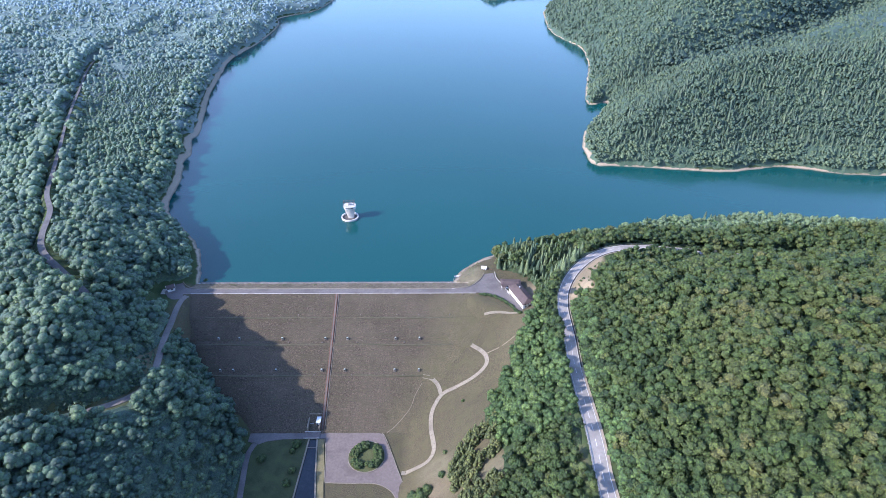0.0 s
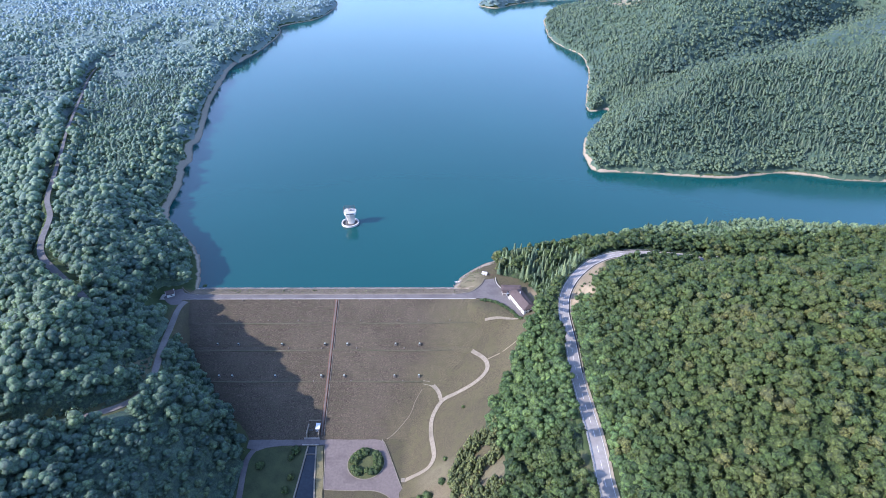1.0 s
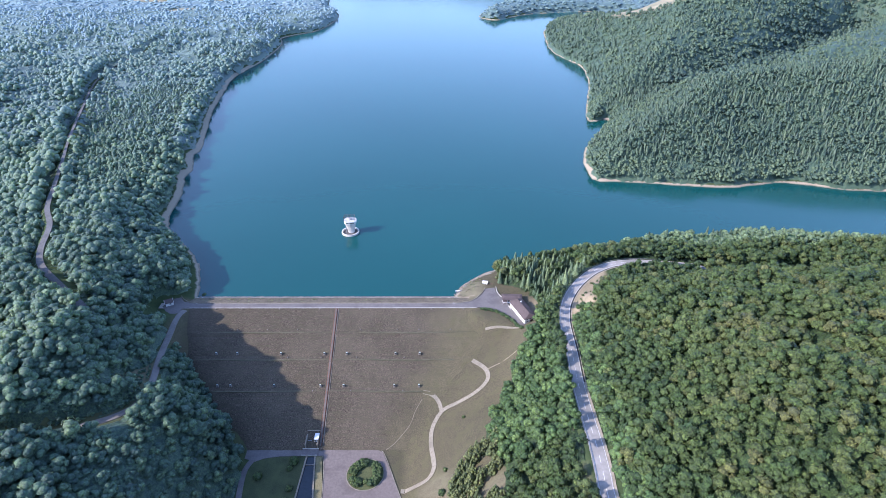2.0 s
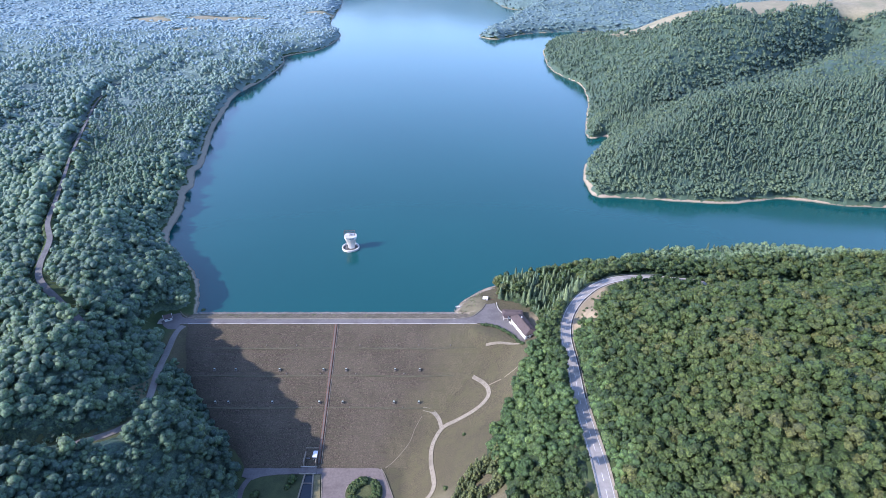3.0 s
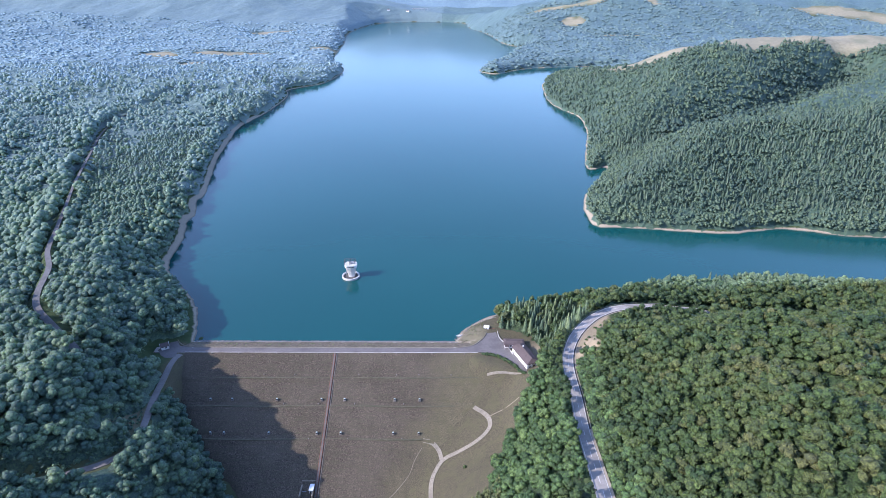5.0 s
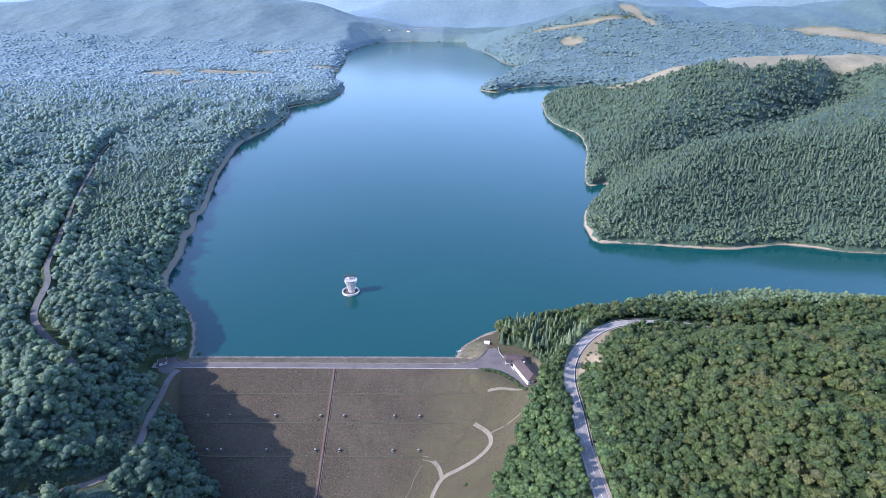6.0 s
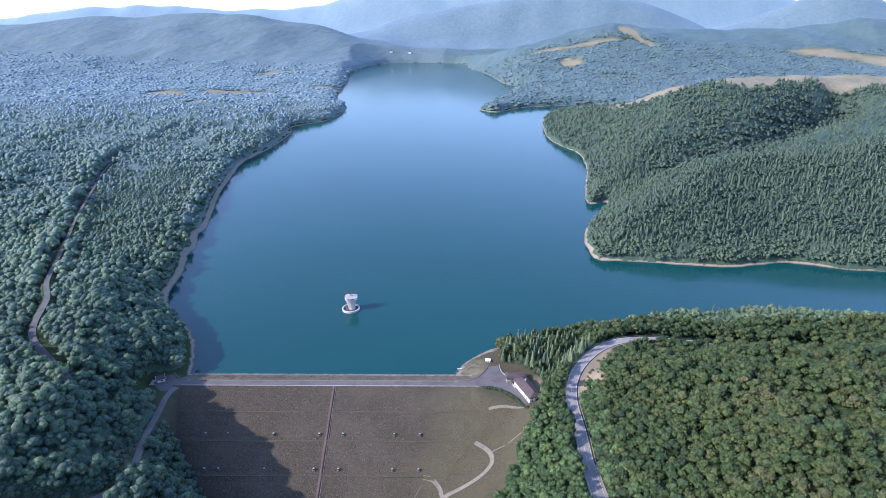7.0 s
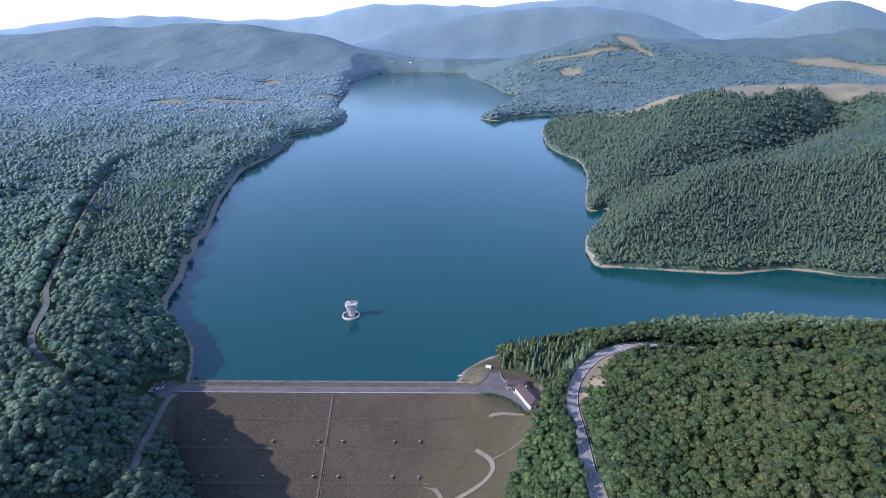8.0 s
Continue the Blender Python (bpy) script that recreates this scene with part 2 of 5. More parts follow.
MEADOW = plain("dry_meadow", (0.12, 0.108, 0.055), (0.2, 0.178, 0.1), 1.4, 0.95, stain=(0.1, 0.096, 0.045))
ISLAND = plain("island_grass", (0.05, 0.064, 0.026), (0.1, 0.11, 0.048), 1.4, 0.95)
DARK_STRIP = plain("dark_road_strip", (0.03, 0.03, 0.026), (0.06, 0.058, 0.05), 1.2, 0.9)
DARK_JOINT = plain("joint_dirt", (0.1, 0.09, 0.07), (0.16, 0.14, 0.11), 3.0, 0.95)
DARK_DOOR = plain("dark_brown_paint", (0.05, 0.035, 0.03), (0.085, 0.06, 0.05), 2.0, 0.6)
CONCRETE_WHITE = plain("white_concrete", (0.42, 0.41, 0.38), (0.56, 0.55, 0.52), 1.2, 0.8, stain=(0.36, 0.34, 0.3))
DARK_DECK = plain("weathered_grating", (0.06, 0.055, 0.05), (0.12, 0.11, 0.1), 2.0, 0.8)
OLD_STONE = plain("old_stone_steps", (0.13, 0.115, 0.1), (0.2, 0.18, 0.155), 2.0, 0.9)
STRAW = plain("bench_grass", (0.06, 0.06, 0.038), (0.125, 0.115, 0.078), 0.5, 0.95, stain=(0.05, 0.055, 0.03))
PATH_CONCRETE = plain("weathered_path", (0.165, 0.148, 0.112), (0.262, 0.236, 0.184), 0.9, 0.9, stain=(0.13, 0.115, 0.09))
CABINET = plain("dull_green_paint", (0.09, 0.12, 0.105), (0.15, 0.18, 0.16), 2.0, 0.6)
LID = plain("pale_green_paint", (0.3, 0.36, 0.32), (0.42, 0.48, 0.43), 2.0, 0.6)
BANK_STONE = plain("weedy_stone_bank", (0.05, 0.042, 0.03), (0.215, 0.18, 0.13), 0.9, 0.95, bump=0.9, distance=0.25, stain=(0.06, 0.06, 0.034))
FOOT = plain("trodden_earth", (0.15, 0.13, 0.092), (0.23, 0.2, 0.145), 1.5, 0.95)
RIPRAP = plain("pale_riprap", (0.14, 0.13, 0.115), (0.27, 0.255, 0.23), 1.5, 0.9, bump=0.5, distance=0.08)
# ---------------------------------------------------------------- the lie of the land
LEFT_SHORE = [(-192, 330), (-191, 345), (-200, 372), (-210, 394), (-233, 420), (-255, 445), (-267, 467), (-271, 491), (-273, 515), (-285, 553), (-292, 572), (-286, 582), (-297, 608),
              (-303, 626), (-301, 650), (-313, 692), (-317, 708), (-327, 747), (-341, 802), (-351, 870), (-368, 970), (-361, 1017), (-348, 1083), (-343, 1192), (-347, 1255), (-367, 1309),
              (-341, 1338), (-295, 1384), (-277, 1485), (-274, 1600), (-312, 1697), (-341, 1780), (-356, 1914), (-377, 2250), (-419, 2511), (-383, 2808), (-324, 3037), (-178, 3114)]
RIGHT_SHORE = [(37, 3085), (125, 3019), (111, 2795), (194, 2529), (216, 2228), (249, 2120), (299, 2104), (227, 1929), (190, 1792), (141, 1695), (92, 1577), (114, 1539), (151, 1521), (198, 1589),
               (269, 1632), (420, 1660), (540, 1640), (420, 1560), (300, 1480), (246, 1410), (234, 1319), (223, 1178), (244, 1098), (264, 1059), (252, 943), (226, 845), (201, 746), (222, 749),
               (240, 762), (221, 722), (190, 670), (172, 630), (166, 582), (168, 550), (196, 551), (243, 544), (278, 538), (312, 534), (347, 542)]
NEAR_SHORE = [(369, 549), (402, 542), (430, 530), (469, 526), (640, 515), (900, 520), (1300, 560), (1300, 470), (900, 425), (640, 415), (470, 420), (381, 426), (328, 431), (291, 435), (253, 431),
              (216, 433), (150, 413), (110, 403), (80, 394), (58, 386), (38, 377), (27, 370), (17, 360), (11, 349), (10, 330)]
CORNERS = np.array(LEFT_SHORE + RIGHT_SHORE + NEAR_SHORE, float)
# the shoreline rounds off the corners
LAKE = np.stack([0.75 * CORNERS + 0.25 * np.roll(CORNERS, -1, 0), 0.25 * CORNERS + 0.75 * np.roll(CORNERS, -1, 0)], 1).reshape(-1, 2)


def smooth(a, b, v):
    s = np.clip((v - a) / (b - a), 0, 1)
    return s * s * (3 - 2 * s)


def soft_min(a, b, k):
    h = np.clip(0.5 + 0.5 * (b - a) / k, 0, 1)
    return b + (a - b) * h - k * h * (1 - h)


def to_line(x, y, line, closed=False):
    """Distance to a line of points, and how far along it (in points) the nearest place lies."""
    line = np.asarray(line, float)
    ends = np.roll(line, -1, axis=0) if closed else line[1:]
    starts = line if closed else line[:-1]
    best, along = np.full(x.shape, 1e9), np.zeros(x.shape)
    for i, (a, b) in enumerate(zip(starts[:, :2], ends[:, :2])):
        ab = b - a
        s = np.clip(((x - a[0]) * ab[0] + (y - a[1]) * ab[1]) / max(ab @ ab, 1e-9), 0, 1)
        d = np.hypot(x - a[0] - s * ab[0], y - a[1] - s * ab[1])
        near = d < best
        best, along = np.where(near, d, best), np.where(near, i + s, along)
    return best, along


def inside(x, y, poly):
    odd = np.zeros(x.shape, bool)
    px, py = poly[-1]
    for qx, qy in poly:
        if qy != py:
            odd ^= ((qy > y) != (py > y)) & (x < (px - qx) * (y - qy) / (py - qy) + qx)
        px, py = qx, qy
    return odd


def lake_distance(x, y):
    """Metres from the shore: above nought on land, below it in the lake."""
    d, _ = to_line(x, y, LAKE, True)
    d = np.where(inside(x, y, LAKE), -d, d)
    return d + (1.6 * waves(x, y, 81, 26) + 0.9 * waves(x, y, 83, 9)) * smooth(350, 362, y)


def waves(x, y, seed, size):
    """Cheap rolling relief between -1 and 1, from a few crossed sines."""
    r = np.random.RandomState(seed)
    out = np.zeros(np.shape(x))
    for k in range(6):
        a, p, f = r.rand() * 6.28, r.rand() * 6.28, (0.6 + 1.3 * r.rand()) / size
        out = out + np.sin((x * math.cos(a) + y * math.sin(a)) * f * 6.28 + p + 1.3 * np.sin(x * f * 2.1 - y * f * 3.3 + k))
    return out / 6


def bump(x, y, cx, cy, rx, ry, turn=0.0):
    c, s = math.cos(radians(turn)), math.sin(radians(turn))
    u, v = (x - cx) * c + (y - cy) * s, -(x - cx) * s + (y - cy) * c
    return np.exp(-(u / rx) ** 2 - (v / ry) ** 2)


# main road on the eastern hillside: x, y, z
ROAD = [(70, -60, 56), (70, 60, 54), (70, 133, 50.5), (71, 150, 49.5), (72, 166, 48), (73, 190, 44), (75, 216, 38), (79, 247, 31), (81, 273, 27), (83, 288, 25), (87, 303, 24), (94, 318, 23.5),
        (104, 332, 23.5), (118, 345, 24), (137, 354, 24), (165, 358, 22), (230, 356, 17), (290, 352, 15), (360, 345, 15), (480, 330, 16)]
# dirt road on the western bank, and the track from the dam's western end
WEST_ROAD = [(-231, 278, 40), (-240, 286, 40), (-266, 308, 38), (-293, 332, 37), (-309, 356, 36), (-326, 395, 35), (-350, 430, 33), (-372, 475, 31), (-402, 535, 27), (-452, 635, 21), (-505, 755, 17), (-560, 890, 15),
             (-583, 1000, 14), (-580, 1075, 15), (-572, 1180, 18), (-578, 1280, 18)]
WEST_TRACK = [(-192, 321, 4.2), (-194, 312, 4.6), (-190, 288, 6.5), (-186, 268, 9), (-181, 250, 11), (-177, 236, 13.5), (-176, 225, 15.5), (-178, 216, 17), (-185, 208, 18.5), (-197, 201, 20), (-215, 193, 22), (-262, 176, 25), (-330, 160, 27)]
# wooded gullies of the hill across the lake
GULLY = [(225, 755), (290, 790), (350, 820), (415, 852), (503, 911), (604, 977), (726, 1063), (800, 1120)]
SIDE_GULLY = [(590, 975), (610, 1020), (650, 1055), (710, 1085)]
# knolls of that hill: x, y, half widths, height, turn
EAST_HILL = [(634, 1160, 330, 190, 90, 10), (470, 1040, 170, 190, 28, 0), (1150, 1280, 420, 240, 101, 0), (330, 960, 120, 160, 25, 0), (900, 900, 260, 70, 45, 0)]
# peaks of the distant country: x, y, half widths, height, turn
FAR_HILLS = [(-1500, 3150, 900, 420, 187, 8), (-850, 3250, 480, 380, 80, -18), (-2600, 3000, 900, 600, 85, 0), (-2300, 4550, 1500, 230, 274, 6), (-430, 4600, 760, 230, 266, 0), (18, 3850, 546, 270, 255, 0),
             (662, 3850, 396, 270, 193, 0), (1215, 3850, 503, 270, 281, 0), (1000, 4600, 1100, 200, 353, 0), (760, 2750, 520, 430, 150, 20), (1250, 2900, 560, 400, 59, 12), (2000, 2950, 700, 450, 148, -8),
             (2616, 4000, 635, 240, 377, -6), (2500, 4600, 1100, 200, 302, 0), (2600, 3100, 500, 330, 158, 8), (1500, 4650, 700, 200, 44, 0)]


def ground_height(x, y):
    x, y = np.asarray(x, float), np.asarray(y, float)
    d = lake_distance(x, y)
    road = np.array(ROAD, float)
    xr = np.interp(y, road[:15, 1], road[:15, 0])
    zr = np.interp(y, road[:15, 1], road[:15, 2])
    # valley below the dam: floor, eastern and western sides
    floor = -38.8 + 0 * x
    run = np.maximum(0, xr - 4.5 - x)
    east = zr - np.minimum(run, 36) * np.interp(y, [150, 200, 245, 300], [0.93, 0.9, 1.12, 0.8])
    east = east - np.maximum(run - 36, 0) * np.interp(y, [150, 200, 245, 300, 330], [0.93, 0.86, 0.48, 0.4, 0.35])
    roll = waves(x, y, 3, 90)
    top = np.interp(y, [-300, 100, 160, 215, 260, 290, 310, 328, 345, 360, 400], [110, 100, 96, 84, 66, 49, 34, 20, 12, 11, 10]) + 0.05 * (x - 180) + (6 * roll + 7 * waves(x, y, 19, 62)) * smooth(335, 290, y)
    hill_a = zr + np.maximum(0, x - xr - 4.5) * 0.72
    low = zr - 10 * smooth(140, 230, x) * smooth(315, 345, y)
    hill_a = soft_min(hill_a, np.maximum(top, low), 12)
    right = np.where(x < xr, east, hill_a)
    steep = np.interp(x, [-900, -420, -330, -262, -236, -210, -190, -172, -160, -146, -134, -128], [10, 18, 27, 39, 41, 32, 22, 15, 8, -10, -31, -39])
    shoulder = np.interp(x + 13 * smooth(246, 288, y), [-900, -420, -330, -262, -236, -205, -196, -180, -172, -160, -150], [10, 18, 27, 37, 39, 20, 11, 5, -7, -26, -39])
    west = steep + (shoulder - steep) * smooth(226, 252, y)
    west = west + np.where(x < -235, 3 * roll, 0) + 13 * bump(x, y, -221, 248, 21, 30)
    dale = smooth(300, 120, y) * bump(x, y, -330, 180, 70, 130) * 22
    west = west - dale
    near = np.maximum(np.maximum(floor, np.where(x > -60, right, -99.0)), np.where(x < -60, west, -99.0))
    # country round the lake
    west_plain = 9 + 7 * waves(x, y, 5, 420) + 6 * waves(x, y, 9, 150) + 30 * bump(x, y, -245, 330, 45, 110) + 16 * bump(x, y, -330, 460, 110, 120) + 10 * bump(x, y, -620, 1250, 250, 300)
    pen_b = 104 * bump(x, y, 760, 690, 400, 120) + 24 * bump(x, y, 330, 655, 130, 75)
    hill_c = sum(h * bump(x, y, cx, cy, rx, ry, turn) for cx, cy, rx, ry, h, turn in EAST_HILL)
    gully = 1 - 0.68 * np.exp(-(to_line(x, y, GULLY)[0] / 38) ** 2) - 0.22 * np.exp(-(to_line(x, y, SIDE_GULLY)[0] / 38) ** 2)
    east_land = 14 + (pen_b + hill_c) * gully + 8 * waves(x, y, 7, 170)
    far = 20 + 14 * waves(x, y, 11, 600) + 7 * waves(x, y, 12, 240) * smooth(3300, 2600, y)
    for cx, cy, rx, ry, h, turn in FAR_HILLS:
        far = far + h * bump(x, y, cx, cy, rx, ry, turn) * (0.92 + (0.12 - 0.07 * smooth(3300, 3900, y)) * waves(x, y, 21, 620))
    blend = smooth(1500, 2300, y)
    country = np.where(x < 0, west_plain, east_land) * (1 - blend) + far * blend
    z = near + (country - near) * smooth(330, 400, y + np.where(x > 250, (x - 250) * 0.25, 0))
    # banks: the land climbs from the shore, the bed sinks from it
    bank = 0.3 + np.maximum(d, 0) * np.interp(d, [0, 10, 60, 400], [0.36, 0.5, 0.55, 0.7]) + 1.0 * waves(x, y, 13, 30) * smooth(0, 12, d)
    z = np.where(d > 0, soft_min(z, bank, 4.0), z)
    z = np.where((d > 0) & (y > 345), np.maximum(z, np.minimum(0.35 * d, 6)), z)
    z = np.where((d <= 0) & (y > 328), np.maximum(-0.6 * -d, -25) * 1.0 - 0.05, z)
    # terrace with the house and the dam's eastern shoulder
    e = np.hypot((x - 47) / 34.0, (y - 327) / 25.0)
    z = z + (3.6 - z) * smooth(1.25, 0.8, e) * (d > 3)
    e = np.hypot((x + 203) / 15.0, (y - 327) / 13.0)
    z = z + (3.9 - z) * smooth(1.5, 0.8, e) * (d > 1)
    # the dam's eastern shoulder above the water
    z = np.maximum(z, 1.9 - 0.42 * to_line(x, y, [(13.5, 342), (27, 345)])[0])
    # the foot of the hillside runs softly into the dam's face
    face = 4.0 - (323.5 - y) / 2.2 - 0.9
    z = np.where((x > -45) & (y < 322), z + (-soft_min(-z, -face, 7.0) - z) * smooth(226, 240, y) * smooth(322, 312, y), z)
    # shelves of the roads
    for line, half, soft in ((ROAD, 5.6, 7.0), (WEST_ROAD, 3.2, 6.0), (WEST_TRACK, 2.6, 5.0)):
        dist, along = to_line(x, y, line)
        zl = np.interp(along, range(len(line)), [p[2] for p in line])
        z = z + (zl - 0.25 - z) * smooth(half + soft, half, dist)
    return z, d


# ---------------------------------------------------------------- ground and lake
def part(name, bm, material, parent=None, label=""):
    """One mesh object from a bmesh, under a thing or a part."""
    data = bpy.data.meshes.new(name)
    bm.normal_update()
    bm.to_mesh(data)
    bm.free()
    data.materials.append(material)
    ob = new(name, data)
    if parent:
        ob.parent = parent
    if label:
        tagged(ob, label)
    return ob


def mesh_from(name, verts, faces, material, parent=None):
    data = bpy.data.meshes.new(name)
    data.from_pydata([tuple(v) for v in verts], [], [tuple(f) for f in faces])
    data.update()
    data.materials.append(material)
    ob = new(name, data)
    if parent:
        ob.parent = parent
    return ob


def empty(name, at=(0, 0, 0), turn=0.0):
    ob = new(name)
    ob.matrix_world = pose(*at, 0, 0, turn)
    ob.empty_display_size = 0.5
    return ob


DAM_TOP, DAM_EDGE, DAM_FALL = 4.0, 323.5, 2.2


def dam_height(y):
    return DAM_TOP - (DAM_EDGE - y) / DAM_FALL


EAST_WOOD = ([-300, 150, 160, 178, 188, 197, 214, 221, 232, 250, 270, 288, 302], [14, 22, 31, 33, 31, 28, 25, 27, 33, 43, 52, 60, 68])
# overgrown track below the main road
OLD_TRACK = [(64.6, 276), (64.4, 266), (63.5, 233), (62.4, 202), (62.1, 176), (62.7, 156), (63.7, 141)]
WEST_WOOD = ([100, 215, 228, 245, 260, 272, 280, 288, 345], [-124, -126, -131, -144, -157, -166, -178, -192, -199])
# fields among the woods: x, y, half widths, turn
FIELDS = [(-670, 1812, 130, 45, 0), (-715, 1600, 70, 40, 5), (-880, 1770, 60, 45, 0), (-700, 2370, 110, 60, 0), (-390, 1925, 70, 25, 0), (819, 2640, 42, 90, 0), (860, 2520, 26, 60, 30), (640, 2515, 150, 24, 8), (440, 2520, 90, 18, -8),
          (508, 2324, 45, 60, 0), (647, 2122, 110, 8, 0), (1720, 2545, 190, 70, -15), (1860, 2480, 90, 60, 0), (560, 1180, 30, 18, 0)]


def inner_bend(x, y):
    """The cut bank on the inside of the road's bend."""
    return (y > 284) & (x > 84) & (x < 124) & (y < np.interp(x, [83, 87, 94, 104, 118, 137, 165], [288, 303, 318, 332, 345, 354, 358]))


def field_cover(x, y):
    f = np.zeros(np.shape(x))
    wob = waves(x, y, 31, 55) + 0.6 * waves(x, y, 35, 23)
    for cx, cy, rx, ry, turn in FIELDS:
        near = bump(x, y, cx, cy, rx, ry, turn)
        f = np.maximum(f, smooth(0.25, 0.45, near + 0.22 * wob * smooth(0.02, 0.15, near)))
    crest = np.interp(x, [331, 355, 390, 443, 507, 562, 621, 686, 750, 820, 907, 1400], [1212, 1150, 1120, 1090, 1114, 1092, 1110, 1146, 1166, 1162, 1160, 1262])
    rim = smooth(-12, 4, y - crest + 9 * waves(x, y, 33, 70)) * smooth(260, 200, y - crest) * smooth(315, 335, x) * smooth(1500, 1400, x)
    return np.maximum(f, rim)


def build_ground():
    def spread(stops):
        out = [stops[0][0]]
        for end, step in stops[1:]:
            n = max(1, round((end - out[-1]) / step))
            out += list(np.linspace(out[-1], end, n + 1)[1:])
        return np.array(out)

    xs = spread([(-4900, 0), (-3000, 160), (-1600, 60), (-800, 20), (-420, 9), (-150, 4.5), (-30, 6), (140, 3.5), (520, 7), (1000, 14), (2000, 45), (3200, 90), (4900, 170)])
    ys = spread([(-2600, 0), (-600, 200), (60, 30), (150, 8), (460, 4.2), (700, 7), (1300, 12), (2200, 26), (4900, 45)])
    x, y = np.meshgrid(xs, ys)
    z, d = ground_height(x, y)
    z = z + 0.35 * waves(x, y, 17, 14) * smooth(3, 10, d) * (y > 340) * smooth(8, 14, to_line(x, y, ROAD)[0])
    edge = np.interp(y, *EAST_WOOD)
    meadow = smooth(5, 0, x - edge) * (x > -60) * (y < 345) + (x <= -60) * smooth(-6, 0, x - np.interp(y, *WEST_WOOD)) * (y < 335)
    meadow = meadow * (1 - 0.72 * smooth(-72, -88, x) * smooth(232, 224, y))
    meadow = meadow * (1 - 0.6 * smooth(-116, -126, x) * smooth(262, 240, y))
    meadow = np.maximum(meadow, smooth(1.35, 1.1, np.hypot((x - 40) / 36, (y - 335) / 34)) * (x < 62))
    dry = np.maximum(field_cover(x, y), 0.25 * smooth(0.4, 0.9, bump(x, y, -4, 192, 16, 12)))
    dry = np.maximum(dry, 0.2 * smooth(0.3, 0.8, bump(x, y, 26, 171, 12, 9)))
    dry = np.maximum(dry, 0.4 * smooth(0.3, 0.8, bump(x, y, 22, 347, 15, 16)))
    bare = smooth(23, 16, to_line(x, y, ROAD[9:15])[0]) * inner_bend(x, y) * (0.75 + 0.3 * waves(x, y, 91, 9)) + 0.8 * bump(x, y, 72, 326, 6, 12) + 0.22 * smooth(3.2, 1.2, to_line(x, y, OLD_TRACK)[0]) * (y < 158) + 0.1 * smooth(9, 4, to_line(x, y, WEST_TRACK[6:])[0]) + 0.5 * bump(x, y, -190, 243, 9, 24) + 0.2 * bump(x, y, -2, 176, 12, 9)
    nx, ny = len(xs), len(ys)
    i = np.arange(nx * ny).reshape(ny, nx)
    faces = np.stack([i[:-1, :-1], i[:-1, 1:], i[1:, 1:], i[1:, :-1]], -1).reshape(-1, 4)
    data = bpy.data.meshes.new("ground")
    data.vertices.add(nx * ny)
    data.vertices.foreach_set("co", np.stack([x, y, z], -1).astype(np.float32).ravel())
    data.loops.add(faces.size)
    data.loops.foreach_set("vertex_index", faces.ravel().astype(np.int32))
    data.polygons.add(len(faces))
    data.polygons.foreach_set("loop_start", np.arange(0, faces.size, 4, dtype=np.int32))
    data.polygons.foreach_set("use_smooth", np.ones(len(faces), bool))
    cover = data.attributes.new("cover", "FLOAT_COLOR", "POINT")
    cover.data.foreach_set("color", np.stack([np.clip(meadow, 0, 1), np.clip(dry, 0, 1), np.clip(bare, 0, 1), np.ones_like(x)], -1).astype(np.float32).ravel())
    lakeside = data.attributes.new("lakeside", "FLOAT", "POINT")
    lakeside.data.foreach_set("value", (np.where(y > 338, np.where((x < -200) & (y > 430) & (y < 1050), 3.3 + 1.6 * waves(x, y, 87, 45), 1.3 + 0.9 * waves(x, y, 85, 50) + 3.0 * bump(x, y, 168, 556, 14, 30)), 0)).astype(np.float32).ravel())
    data.update(calc_edges=True)
    data.materials.append(LAND)
    return tagged(new("ground", data), "rolling wooded valley land with dry grass and pale lake shore", "ground", kind="structure")


build_ground()
bm = bmesh.new()
bmesh.ops.create_grid(bm, x_segments=40, y_segments=60, size=0.5)
bmesh.ops.scale(bm, vec=(1820, 2800, 1), verts=bm.verts)
bmesh.ops.translate(bm, vec=(430, 332 + 1400, 0), verts=bm.verts)
tagged(part("water", bm, WATER), "calm teal reservoir water with faint ripples", "water", kind="structure")


# ---------------------------------------------------------------- ribbons: roads, paths, kerbs
def curve_points(points, step=3.0):
    """Points of a smooth line through the given ones (x, y or x, y, z)."""
    p = np.array(points, float)
    p = np.vstack([2 * p[0] - p[1], p, 2 * p[-1] - p[-2]])
    out = []
    for a, b, c, d in zip(p[:-3], p[1:-2], p[2:-1], p[3:]):
        n = max(1, int(np.linalg.norm(c[:2] - b[:2]) / step))
        for k in range(n):
            t = k / n
            out.append(0.5 * (2 * b + (c - a) * t + (2 * a - 5 * b + 4 * c - d) * t * t + (3 * b - a - 3 * c + d) * t ** 3))
    out.append(p[-2])
    return np.array(out)


def ribbon(points, width, height, thick=0.3, shift=0.0, rise=0.0):
    """A strip with sides along a line. height: a number added to the line's own z, or a function of x, y arrays."""
    way = np.gradient(points[:, :2], axis=0)
    way /= np.maximum(np.linalg.norm(way, axis=1, keepdims=True), 1e-6)
    side = np.stack([way[:, 1], -way[:, 0]], -1)
    widths = np.broadcast_to(np.asarray(width, float), (len(points),))
    bm = bmesh.new()
    rows = []
    for off in (-0.5, 0.5):
        xy = points[:, :2] + side * (shift + off * widths)[:, None]
        z = height(xy[:, 0], xy[:, 1]) if callable(height) else points[:, 2] + height
        rows.append((xy, z + rise))
    z_top = [r[1] for r in rows]
    make = lambda xy, z: [bm.verts.new((a, b, c)) for (a, b), c in zip(xy, z)]
    lt, rt = make(rows[0][0], z_top[0]), make(rows[1][0], z_top[1])
